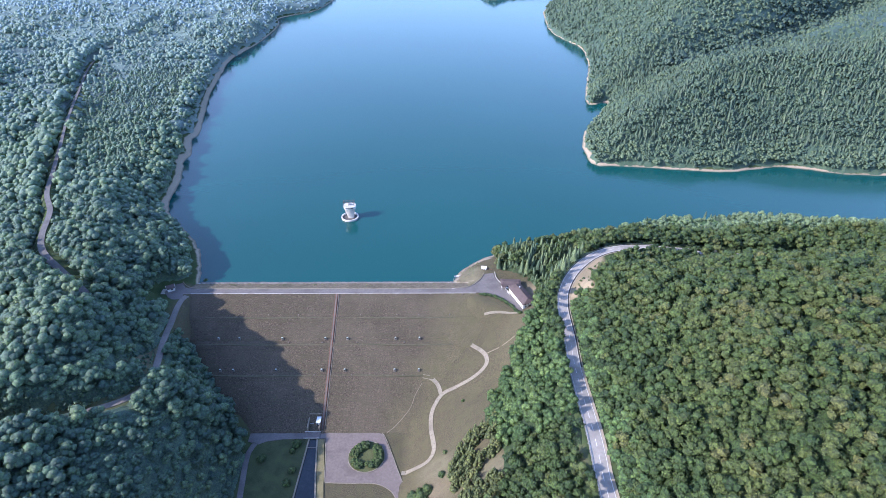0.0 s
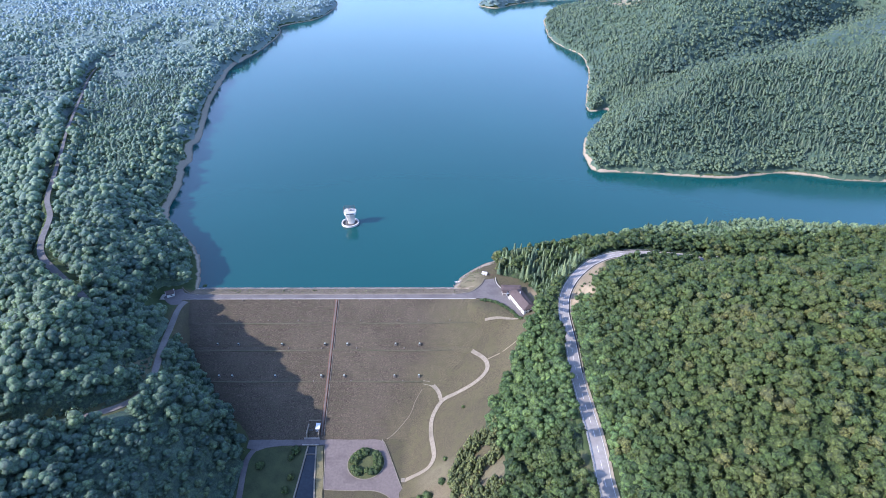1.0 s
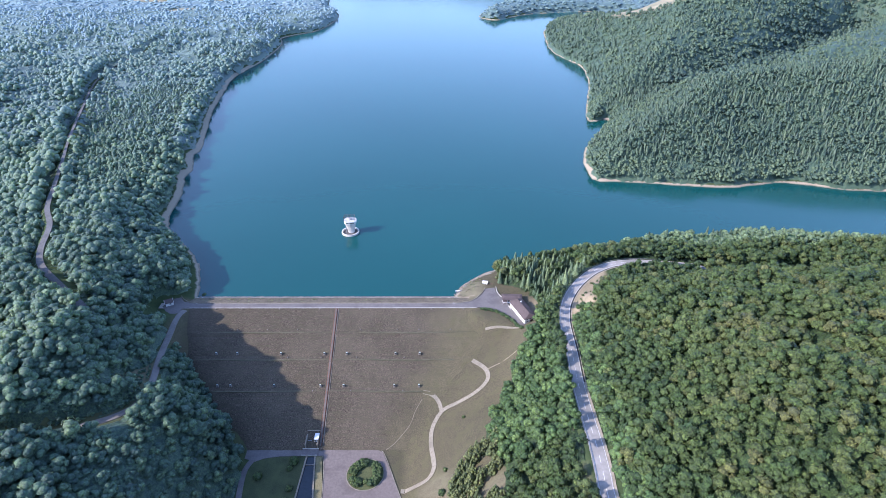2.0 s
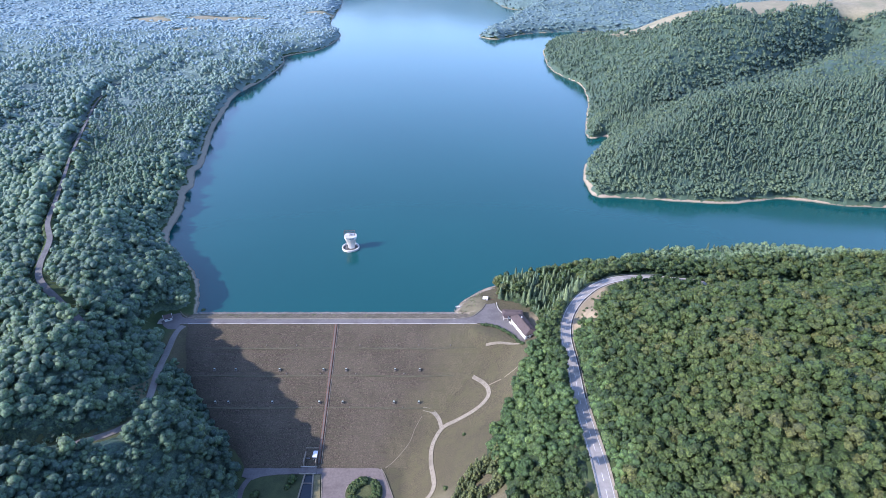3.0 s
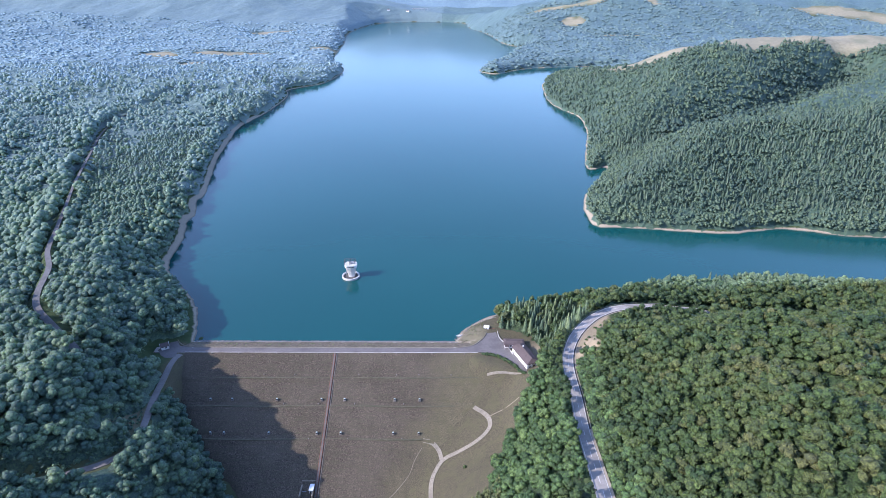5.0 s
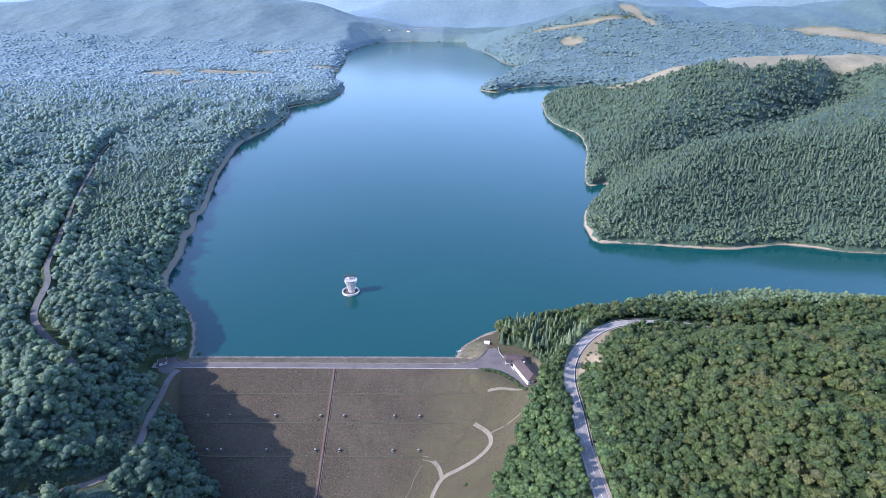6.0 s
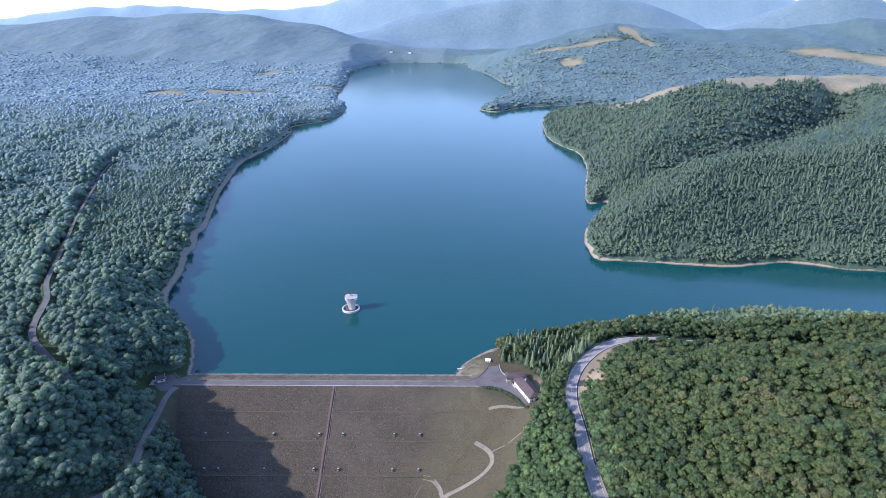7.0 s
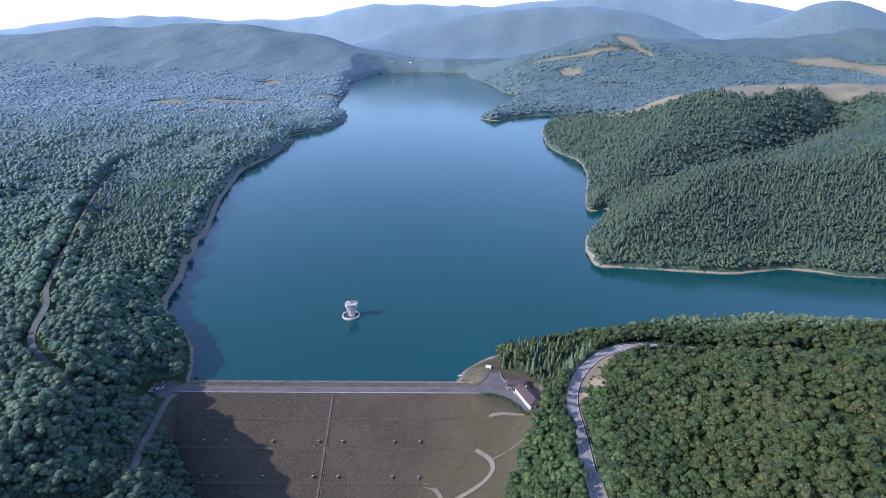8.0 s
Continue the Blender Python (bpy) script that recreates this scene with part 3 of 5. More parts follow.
    lb, rb = make(rows[0][0], z_top[0] - thick), make(rows[1][0], z_top[1] - thick)
    for i in range(len(points) - 1):
        bm.faces.new((lt[i], lt[i + 1], rt[i + 1], rt[i]))
        bm.faces.new((lb[i], lb[i + 1], lt[i + 1], lt[i]))
        bm.faces.new((rt[i], rt[i + 1], rb[i + 1], rb[i]))
    bm.faces.new((lt[0], rt[0], rb[0], lb[0]))
    bm.faces.new((rt[-1], lt[-1], lb[-1], rb[-1]))
    bmesh.ops.recalc_face_normals(bm, faces=bm.faces)
    return bm


def slab(outline, z, thick=0.35):
    """A flat paved area from its outline."""
    bm = bmesh.new()
    top = [bm.verts.new((a, b, z)) for a, b in outline]
    face = bm.faces.new(top)
    low = bmesh.ops.extrude_face_region(bm, geom=[face])
    bmesh.ops.translate(bm, vec=(0, 0, -thick), verts=[v for v in low["geom"] if isinstance(v, bmesh.types.BMVert)])
    bmesh.ops.recalc_face_normals(bm, faces=bm.faces)
    return bm


def box(bm, cx, cy, cz, sx, sy, sz, turn=0.0):
    made = bmesh.ops.create_cube(bm, size=1.0, matrix=Matrix.LocRotScale((cx, cy, cz), Euler((0, 0, radians(turn))), (sx, sy, sz)))
    return made["verts"]


def block(cx, cy, cz, sx, sy, sz, turn=0.0, edge=0.0):
    bm = bmesh.new()
    box(bm, cx, cy, cz, sx, sy, sz, turn)
    if edge:
        bmesh.ops.bevel(bm, geom=bm.edges[:], offset=edge, segments=1, affect="EDGES")
    return bm


def land(x, y):
    return ground_height(x, y)[0]


def land_or_dam(x, y):
    z = land(x, y)
    on = (y > 225) & (y < 324) & (x > -215) & (x < 60)
    return np.where(on, np.maximum(z, dam_height(y)), z)


# ---------------------------------------------------------------- the dam
def build_dam():
    dam = tagged(empty("dam", (-80, 300, -20)), "long embankment dam with dry grass face and stone crest", "dam", kind="structure")
    dam.matrix_world = Matrix()
    xs = np.linspace(-214, 62, 139)
    ys = np.concatenate([np.linspace(224, 264, 21), [265.2, 266.8], np.linspace(268, 284.8, 10), [286.0, 287.6], np.linspace(289, 304, 9), [305.2, 306.8], np.linspace(309, 323.2, 8), [323.5]])
    x, y = np.meshgrid(xs, ys)
    z = dam_height(y) + 0.18 * waves(x, y, 41, 11) + 0.12 * waves(x, y, 43, 5)
    for at in (266.0, 286.8, 306.0):
        z = z + np.where(np.abs(y - at) < 2.2, 0.35 * np.clip((at + 1 - y) / 2, -1, 1), 0)
    z[-1] = DAM_TOP
    verts = np.stack([x, y, z], -1).reshape(-1, 3)
    i = np.arange(x.size).reshape(x.shape)
    faces = np.stack([i[:-1, :-1], i[:-1, 1:], i[1:, 1:], i[1:, :-1]], -1).reshape(-1, 4)
    tagged(mesh_from("grass_slope", verts, faces, SLOPE, dam), "brown-green dry grass slope with faint benches")
    profile = [(323.5, -8), (323.5, 4.0), (329.6, 4.0), (330.0, 3.85), (342.8, -0.1), (352, -3.0), (352, -8)]
    bm = bmesh.new()
    ends = [[bm.verts.new((xx, yy, zz)) for yy, zz in profile] for xx in (-214, 26)]
    for k in range(len(profile)):
        j = (k + 1) % len(profile)
        bm.faces.new((ends[0][k], ends[0][j], ends[1][j], ends[1][k]))
    for e in ends:
        bm.faces.new(e)
    bmesh.ops.recalc_face_normals(bm, faces=bm.faces)
    tagged(part("crest_body", bm, STONE, dam), "grey stone crest and upstream face")
    xs = np.linspace(-200, 22, 149)
    ys = np.linspace(330.1, 340.2, 9)
    x, y = np.meshgrid(xs, ys)
    z = 3.87 - (y - 330.0) * 0.3086 + 0.12 + 0.16 * waves(x, y, 47, 4)
    i = np.arange(x.size).reshape(x.shape)
    faces = np.stack([i[:-1, :-1], i[:-1, 1:], i[1:, 1:], i[1:, :-1]], -1).reshape(-1, 4)
    tagged(mesh_from("upper_bank", np.stack([x, y, z], -1).reshape(-1, 3), faces, BANK_STONE, dam), "brown weedy stone bank above the riprap")
    return dam


build_dam()


# ---------------------------------------------------------------- woods
ROLL = np.random.RandomState(4)
OCTA_V = np.array([(1, 0, 0), (-1, 0, 0), (0, 1, 0), (0, -1, 0), (0, 0, 1), (0, 0, -1)], float)
OCTA_F = np.array([(0, 2, 4), (2, 1, 4), (1, 3, 4), (3, 0, 4), (2, 0, 5), (1, 2, 5), (3, 1, 5), (0, 3, 5)])


def unit(n, r):
    v = r.normal(size=(n, 3))
    return v / np.linalg.norm(v, axis=1, keepdims=True)


GOLD = (1 + math.sqrt(5)) / 2
BALL_V = np.array([(-1, GOLD, 0), (1, GOLD, 0), (-1, -GOLD, 0), (1, -GOLD, 0), (0, -1, GOLD), (0, 1, GOLD), (0, -1, -GOLD), (0, 1, -GOLD), (GOLD, 0, -1), (GOLD, 0, 1), (-GOLD, 0, -1), (-GOLD, 0, 1)]) / math.hypot(1, GOLD)
BALL_F = np.array([(0, 11, 5), (0, 5, 1), (0, 1, 7), (0, 7, 10), (0, 10, 11), (1, 5, 9), (5, 11, 4), (11, 10, 2), (10, 7, 6), (7, 1, 8), (3, 9, 4), (3, 4, 2), (3, 2, 6), (3, 6, 8), (3, 8, 9), (4, 9, 5), (2, 4, 11), (6, 2, 10), (8, 6, 7), (9, 8, 1)])


def broad_crown(seed, lobes, sprays, leaf=0.6, wide=3.9, tall=3.4, centre=7.2, swell=1.0, shape=None, ruffle=0.45):
    """A broadleaf crown for a tree of 12 m: billows of foliage heaped into an uneven dome, set with sprays of leaves, the more on end the more they are ruffled. Vertices and triangles."""
    r = np.random.RandomState(seed)
    verts, faces, count = [], [], 0
    for k in range(lobes):
        if k == 0:
            at, size = np.array([r.normal() * 0.3, r.normal() * 0.3, centre + 0.42 * tall]), r.uniform(1.9, 2.4)
        else:
            a = 6.28 * (k / max(1, lobes - 1)) + r.uniform(-0.45, 0.45)
            h = r.uniform(-0.6, 0.45)
            reach = wide * r.uniform(0.46, 0.66) * (1 - 0.3 * max(h, 0))
            at, size = np.array([math.cos(a) * reach, math.sin(a) * reach, centre + h * tall * 0.7]), r.uniform(1.4, 2.2)
        if lobes < 3:
            size *= 1.5
        size *= swell
        turn = np.linalg.qr(r.normal(size=(3, 3)))[0]
        points, tris = shape or (BALL_V, BALL_F)
        billow = (points * r.uniform(0.82, 1.18, (len(points), 1))) @ turn * (1, 1, 0.86) * size
        keep = billow[tris].mean(1)[:, 2] > (-0.62 if shape is None else -0.3) * size
        verts.append(billow + at)
        faces.append(tris[keep] + count)
        count += len(points)
        out = unit(sprays, r) if sprays else []
        for o in out:
            o[2] = abs(o[2]) if r.rand() < 0.85 else o[2]
            nrm = o + r.normal(size=3) * ruffle
            nrm /= np.linalg.norm(nrm)
            u = np.cross(nrm, r.normal(size=3))
            u /= np.linalg.norm(u)
            v = np.cross(nrm, u)
            s = leaf * r.uniform(0.6, 1.3)
            c = at + o * size * (1, 1, 0.86) * r.uniform(0.95, 1.12)
            verts.append(np.array([c - u * s, c + v * s * 0.95, c + u * s * 0.9 - v * s * 0.5]))
            faces.append(np.array([(0, 1, 2)]) + count)
            count += 3
    return np.vstack(verts), np.vstack(faces)


def fir_crown(seed, tiers=6, points=7, wide=2.3, top=13.0, low=1.6):
    """A conifer: drooping ragged tiers up to a thin tip."""
    r = np.random.RandomState(seed)
    verts, faces, count = [], [], 0
    for k in range(tiers):
        t = k / tiers
        z0, z1 = low + (top - low) * t, low + (top - low) * min(1, t + 1.75 / tiers)
        rad = wide * (1 - t) ** 0.85 + 0.22
        n = points * 2
        a = np.linspace(0, 6.283, n, endpoint=False) + r.rand()
        rr = rad * np.where(np.arange(n) % 2, 0.55, 1.0) * r.uniform(0.8, 1.15, n)
        ring = np.stack([np.cos(a) * rr, np.sin(a) * rr, z0 + 0.35 * rad * (np.arange(n) % 2) + r.uniform(-0.2, 0.2, n)], -1)
        verts.append(np.vstack([ring, [(r.normal() * 0.1, r.normal() * 0.1, z1)]]))
        faces.append(np.array([(i, (i + 1) % n, n) for i in range(n)]) + count)
        count += n + 1
    return np.vstack(verts), np.vstack(faces)


def plant(name, protos, trees, material, label, soft=True):
    """All the trees of one wood as one mesh. trees: rows of x, y, z, size, turn, tone, lean of the height."""
    pick = np.random.RandomState(len(trees)).randint(0, len(protos), len(trees))
    all_v, all_f, all_t, count = [], [], [], 0
    for k, (v, f) in enumerate(protos):
        t = trees[pick == k]
        if not len(t):
            continue
        c, s = np.cos(t[:, 4])[:, None], np.sin(t[:, 4])[:, None]
        sz = t[:, 3][:, None]
        px = (v[:, 0] * c - v[:, 1] * s) * sz * t[:, 7:8] + t[:, 0:1]
        py = (v[:, 0] * s + v[:, 1] * c) * sz * t[:, 7:8] + t[:, 1:2]
        pz = v[:, 2] * sz * t[:, 6:7] + t[:, 2:3]
        all_v.append(np.stack([px, py, pz], -1).reshape(-1, 3))
        all_f.append((f[None] + (np.arange(len(t)) * len(v))[:, None, None] + count).reshape(-1, 3))
        all_t.append(np.repeat(t[:, 5], len(v)))
        count += len(t) * len(v)
    v, f, tone = np.vstack(all_v), np.vstack(all_f), np.concatenate(all_t)
    data = bpy.data.meshes.new(name)
    data.vertices.add(len(v))
    data.vertices.foreach_set("co", v.astype(np.float32).ravel())
    data.loops.add(f.size)
    data.loops.foreach_set("vertex_index", f.ravel().astype(np.int32))
    data.polygons.add(len(f))
    data.polygons.foreach_set("loop_start", np.arange(0, f.size, 3, dtype=np.int32))
    data.polygons.foreach_set("use_smooth", np.full(len(f), soft))
    data.attributes.new("tone", "FLOAT", "POINT").data.foreach_set("value", tone.astype(np.float32))
    data.update(calc_edges=True)
    data.materials.append(material)
    return tagged(new(name, data), label, "woodland", kind="stuff")


def site(x, y, low_growth=False):
    """The ground's height, the distance from the shore, and whether trees grow there."""
    z, d = ground_height(x, y)
    ok = d > np.where((x < -150) & (y > 430) & (y < 1050), 7.5 + 1.0 * low_growth + 4 * waves(x, y, 87, 45), np.where(x < -150, 6.5, np.where(y > 500, 3.4, 4.4))) + 2.5 * waves(x, y, 51, 40)
    ok &= to_line(x, y, ROAD)[0] > np.where(y < 300, 6.6, np.where(x > 165, 4.6, np.where((x > 118) & (y < 356), 11.5, 5.8)))
    ok &= to_line(x, y, WEST_ROAD)[0] > np.where(y > 700, 7.5, np.where(y > 300, 7.2, 4.6))
    ok &= to_line(x, y, OLD_TRACK)[0] > np.where(y > 156, 0.0 if low_growth else 0.9, 2.2 if low_growth else 1.7)
    track = np.array(WEST_TRACK[6:], float)[::-1]
    below = y < np.interp(x, track[:, 0], track[:, 1])
    ok &= to_line(x, y, WEST_TRACK)[0] > np.where((y < 226) & (x < -176) & (x > -262), np.where(below, 4.5 if low_growth else 12.5, 3.6 if low_growth else 4.8), np.where((y < 300) & (not low_growth), 5.2, 3.6))
    ok &= ~((to_line(x, y, ROAD[15:])[0] < 13) & (y < 366) & (x > 268) & (x < 300))
    low = y < 345
    ok &= ~(low & (x > -60) & (x < np.interp(y, *EAST_WOOD)))
    ok &= ~(low & (x <= -60) & (x > np.interp(y, *WEST_WOOD)))
    ok &= ~((np.hypot((x - 44) / 29.0, (y - 329) / 23.0) < 1) & (x < 75))
    ok &= ~((np.hypot((x + 203) / 17.0, (y - 326) / 13.0) < 1))
    ok &= ~((x < 44) & (x > -20) & (y > 320) & (y < 372))
    ok &= ~(inner_bend(x, y) & (to_line(x, y, ROAD[9:16])[0] < 19 + 4 * waves(x, y, 93, 12)))
    ok &= ~(bump(x, y, -190, 243, 9, 24) > (0.72 if low_growth else 0.55))
    ok &= ~((x > -216) & (x < -186) & (y > 303) & (y < 322))
    ok &= field_cover(x, y) < 0.35
    return z, d, ok


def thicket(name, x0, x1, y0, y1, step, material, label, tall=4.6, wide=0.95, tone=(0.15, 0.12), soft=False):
    """The undergrowth below the crowns: one ragged filler sheet of leaves that thins out to the ground at the edges of
    the wood. Its dark default tone paints in the shade of gaps between crowns.
    """
    gx, gy = np.meshgrid(np.arange(x0, x1, step), np.arange(y0, y1, step))
    gx = gx + ROLL.uniform(-0.24, 0.24, gx.shape) * step
    gy = gy + ROLL.uniform(-0.24, 0.24, gy.shape) * step
    z, d, ok = site(gx.ravel(), gy.ravel(), True)
    m = ok.reshape(gx.shape).astype(float)
    m *= np.abs(gx) < wide * np.maximum(gy, 0) + 140
    s = m.copy()
    for axis in (0, 1, 0, 1):
        s = (np.roll(s, 1, axis) + s + np.roll(s, -1, axis)) / 3
    grow = smooth(0.45, 1.0, s)
    if material in (RANGE, FAR_RANGE):
        tall = np.interp(gy, [3400, 3700], [7, tall])
    elif material in (DISTANT, WEST_FAR):
        tall = tall - 2.3 * smooth(2700, 2500, gy)
    tall = tall * (1 - 0.62 * plantation(gx, gy, d.reshape(gx.shape)))
    top = z.reshape(gx.shape) - 0.6 + grow * (tall + ROLL.uniform(-1, 1, gx.shape) * np.minimum(0.28 * tall, 0.8 if material in (RANGE, FAR_RANGE) else 2.0))
    i = np.arange(gx.size).reshape(gx.shape)
    q = np.stack([i[:-1, :-1], i[:-1, 1:], i[1:, 1:], i[1:, :-1]], -1).reshape(-1, 4)
    q = q[s.ravel()[q].max(1) > 0.35]
    f = np.vstack([q[:, (0, 1, 2)], q[:, (0, 2, 3)]])
    used, back = np.unique(f, return_inverse=True)
    f = back.reshape(-1, 3)
    v = np.stack([gx.ravel(), gy.ravel(), top.ravel()], -1)[used]
    data = bpy.data.meshes.new(name)
    data.vertices.add(len(v))
    data.vertices.foreach_set("co", v.astype(np.float32).ravel())
    data.loops.add(f.size)
    data.loops.foreach_set("vertex_index", f.ravel().astype(np.int32))
    data.polygons.add(len(f))
    data.polygons.foreach_set("loop_start", np.arange(0, f.size, 3, dtype=np.int32))
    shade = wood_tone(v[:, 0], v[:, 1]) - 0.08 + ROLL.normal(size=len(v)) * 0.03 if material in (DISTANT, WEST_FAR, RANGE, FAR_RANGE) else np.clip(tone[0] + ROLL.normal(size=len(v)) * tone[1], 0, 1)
    data.polygons.foreach_set("use_smooth", np.full(len(f), soft))
    data.attributes.new("tone", "FLOAT", "POINT").data.foreach_set("value", shade.astype(np.float32))
    data.update(calc_edges=True)
    data.materials.append(material)
    return tagged(new(name, data), label, "undergrowth", kind="stuff")


def wood_tone(x, y):
    """Lighter and darker stands in the far woods."""
    return 0.45 + 0.3 * waves(x, y, 67, 260) + 0.2 * waves(x, y, 68, 90)


def plantation(x, y, d):
    """Where the younger, lower stand grows between the western road and the taller trees of the shore."""
    road = np.array(WEST_ROAD, float)
    return smooth(22, 34, d + 10 * waves(x, y, 97, 60)) * (x > np.interp(y, road[:, 1], road[:, 0]) + 12) * smooth(450, 490, y) * smooth(900, 860, y)


def beside_road(x, y):
    """The old trees on the western road's upper side stand taller than the rest."""
    road = np.array(WEST_ROAD, float)
    off = np.interp(y, road[:, 1], road[:, 0]) - x
    return 1 + 0.2 * smooth(30, 18, off) * (off > 0)


def sow(x0, x1, y0, y1, step, wide=0.95):
    """Places for trees in a rectangle, unevenly spaced, with the ground's height and the distance from the shore."""
    gx, gy = np.meshgrid(np.arange(x0, x1, step), np.arange(y0, y1, step * 0.9))
    gx = gx + (np.arange(gx.shape[0]) % 2)[:, None] * step * 0.5
    x = (gx + ROLL.uniform(-0.36, 0.36, gx.shape) * step).ravel()
    y = (gy + ROLL.uniform(-0.36, 0.36, gy.shape) * step).ravel()
    keep = (x < 0.77 * np.maximum(y, 0) + 105) & (x > -0.82 * np.maximum(y, 0) - 140)
    x, y = x[keep], y[keep]
    z, d, ok = site(x, y)
    return x[ok], y[ok], z[ok], d[ok]


def rows(x, y, z, size, spread=0.22, tone=(0.48, 0.18), slim=1.0, patchy=0.16, grain=70):
    n = len(x)
    patch = 0.18 * waves(x, y, 61, 45)
    return np.stack([x, y, z - 0.3, size * (1 + patchy * waves(x, y, 63, grain)) * (1 + ROLL.uniform(-spread, spread, n)), ROLL.rand(n) * 6.28, np.clip(tone[0] + patch + ROLL.normal(size=n) * tone[1], 0, 1),
                     ROLL.uniform(0.85, 1.2, n), slim * np.ones(n)], -1)


COARSE = (OCTA_V, OCTA_F)
NEAR_BROAD = [broad_crown(s, 6, 12, 0.55, swell=1.05) for s in range(12)]
LEAFY_BROAD = [broad_crown(500 + s, 5, 17, 0.68, tall=4.2, swell=0.95, ruffle=0.6) for s in range(14)]
MID_BROAD = [broad_crown(20 + s, 4, 1, 0.9, swell=1.16) for s in range(10)]
FAR_BROAD = [broad_crown(40 + s, 4, 1, 1.0, 3.6, swell=1.2, shape=COARSE) for s in range(10)]
CLUMP = [broad_crown(60 + s, 3, 1, 1.2, 4.4, 3.0, 5.6, 1.3, COARSE) for s in range(8)]
ROUND = [broad_crown(80 + s, 2, 2, 1.2, 4.4, 3.0, 5.6, 1.0, COARSE) for s in range(8)]
NEAR_FIR = [fir_crown(s) for s in range(6)]
FAR_FIR = [fir_crown(10 + s, 4, 4, 2.5, 12.5) for s in range(6)]
SINGLE_TREES, SINGLE_PINES = [], []


def build_woods():
    # eastern hillside and the wood below the road
    x, y, z, d = sow(-22, 620, 84, 392, 4.45)
    pines = (bump(x, y, 78, 352, 34, 32) > 0.35) & (ROLL.rand(len(x)) < 0.75)
    wood = rows(x, y, z, 0.9, 0.28, tone=(0.46, 0.22))
    wood[:, 5] += 0.16 * waves(x, y, 69, 110) + 0.06 * smooth(230, 140, y) * smooth(80, 130, x) - 0.22 * smooth(55, 10, to_line(x, y, ROAD)[0])
    single = ~pines & (x < 69) & (y > 176) & (y < 302)
    SINGLE_TREES.extend(wood[single][:, :4])
    SINGLE_PINES.extend(wood[pines][:, :4])
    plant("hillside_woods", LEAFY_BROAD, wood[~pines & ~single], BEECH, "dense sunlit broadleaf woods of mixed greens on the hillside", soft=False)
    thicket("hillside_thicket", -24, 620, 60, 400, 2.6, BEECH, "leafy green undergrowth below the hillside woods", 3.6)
    # bushes on the road's upper side
    line = np.array(ROAD, float)[:15]
    y = ROLL.uniform(120, 318, 620)
    x = np.interp(y, line[:, 1], line[:, 0]) + ROLL.uniform(5.4, 15, 620)
    ok = ~(inner_bend(x, y) & (to_line(x, y, ROAD[9:16])[0] < 15))
    x, y = x[ok], y[ok]
    plant("roadside_bushes", MID_BROAD, rows(x, y, ground_height(x, y)[0], 0.62, 0.35, tone=(0.45, 0.2)), LUSH, "lush green bushes along the road's upper edge")
    x, y = ROLL.uniform(86, 150, 400), ROLL.uniform(288, 352, 400)
    d = to_line(x, y, ROAD[9:16])[0]
    ok = inner_bend(x, y) & (d > 6) & (d < 20) & (ROLL.rand(400) < 0.15 + 0.05 * (d - 6))
    plant("cut_bank_bushes", MID_BROAD, rows(x[ok], y[ok], ground_height(x[ok], y[ok])[0], 0.2, 0.5, tone=(0.4, 0.2)), BEECH, "scattered small bushes on the bare cut bank")
    # strip along the near shore
    x, y, z, d = sow(36, 700, 392, 470, 4.3)
    firs = ROLL.rand(len(x)) < 0.12
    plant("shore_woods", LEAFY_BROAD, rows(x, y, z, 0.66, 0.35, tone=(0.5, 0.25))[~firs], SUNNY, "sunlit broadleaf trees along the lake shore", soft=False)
    plant("shore_conifers", NEAR_FIR, rows(x, y, z, 0.78)[firs], FIR, "scattered conifers along the lake shore", soft=False)
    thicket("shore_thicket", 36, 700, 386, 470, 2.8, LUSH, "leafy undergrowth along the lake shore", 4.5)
    # western bank
    a, b = sow(-470, -206, 84, 430, 5.2), sow(-205, -120, 84, 430, 4.7)
    x, y, z, d = [np.concatenate(p) for p in zip(a, b)]
    trees = rows(x, y, z, 1.09, tone=(0.45, 0.25))
    trees[:, 3] *= 1 - 0.32 * smooth(214, 202, y) * smooth(-190, -178, x)
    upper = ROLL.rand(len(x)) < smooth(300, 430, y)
    plant("west_bank_woods", NEAR_BROAD, trees[upper], SHORE, "dense broadleaf woods paled for haze on the western bank")
    plant("west_bank_woods", NEAR_BROAD, trees[~upper], BANK, "dense broadleaf woods with a haze-blue tint on the western bank")
    x, y = ROLL.uniform(-206, -172, 700), ROLL.uniform(205, 285, 700)
    ok = (bump(x, y, -190, 243, 9, 24) > 0.4) & (to_line(x, y, WEST_TRACK)[0] > 3.2)
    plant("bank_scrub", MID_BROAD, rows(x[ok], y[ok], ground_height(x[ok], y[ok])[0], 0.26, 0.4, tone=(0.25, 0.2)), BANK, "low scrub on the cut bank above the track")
    line = curve_points(WEST_TRACK[5:12], 1.0)
    k, off = ROLL.randint(0, len(line), 700), ROLL.uniform(3.2, 10, 700)
    way = np.gradient(line[:, :2], axis=0)
    way /= np.linalg.norm(way, axis=1, keepdims=True)
    x, y = line[k, 0] + way[k, 1] * off, line[k, 1] - way[k, 0] * off
    ok = (to_line(x, y, WEST_TRACK)[0] > 3.0) & (ROLL.rand(700) < 0.45 + 0.5 * waves(x, y, 95, 25))
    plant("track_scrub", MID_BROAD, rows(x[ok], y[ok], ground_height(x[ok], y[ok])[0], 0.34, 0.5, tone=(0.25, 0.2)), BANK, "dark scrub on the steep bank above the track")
    x, y, z, d = sow(-640, -200, 430, 620, 6.2)
    trees = rows(x, y, z, 1.15, tone=(0.5, 0.25), patchy=0.35)
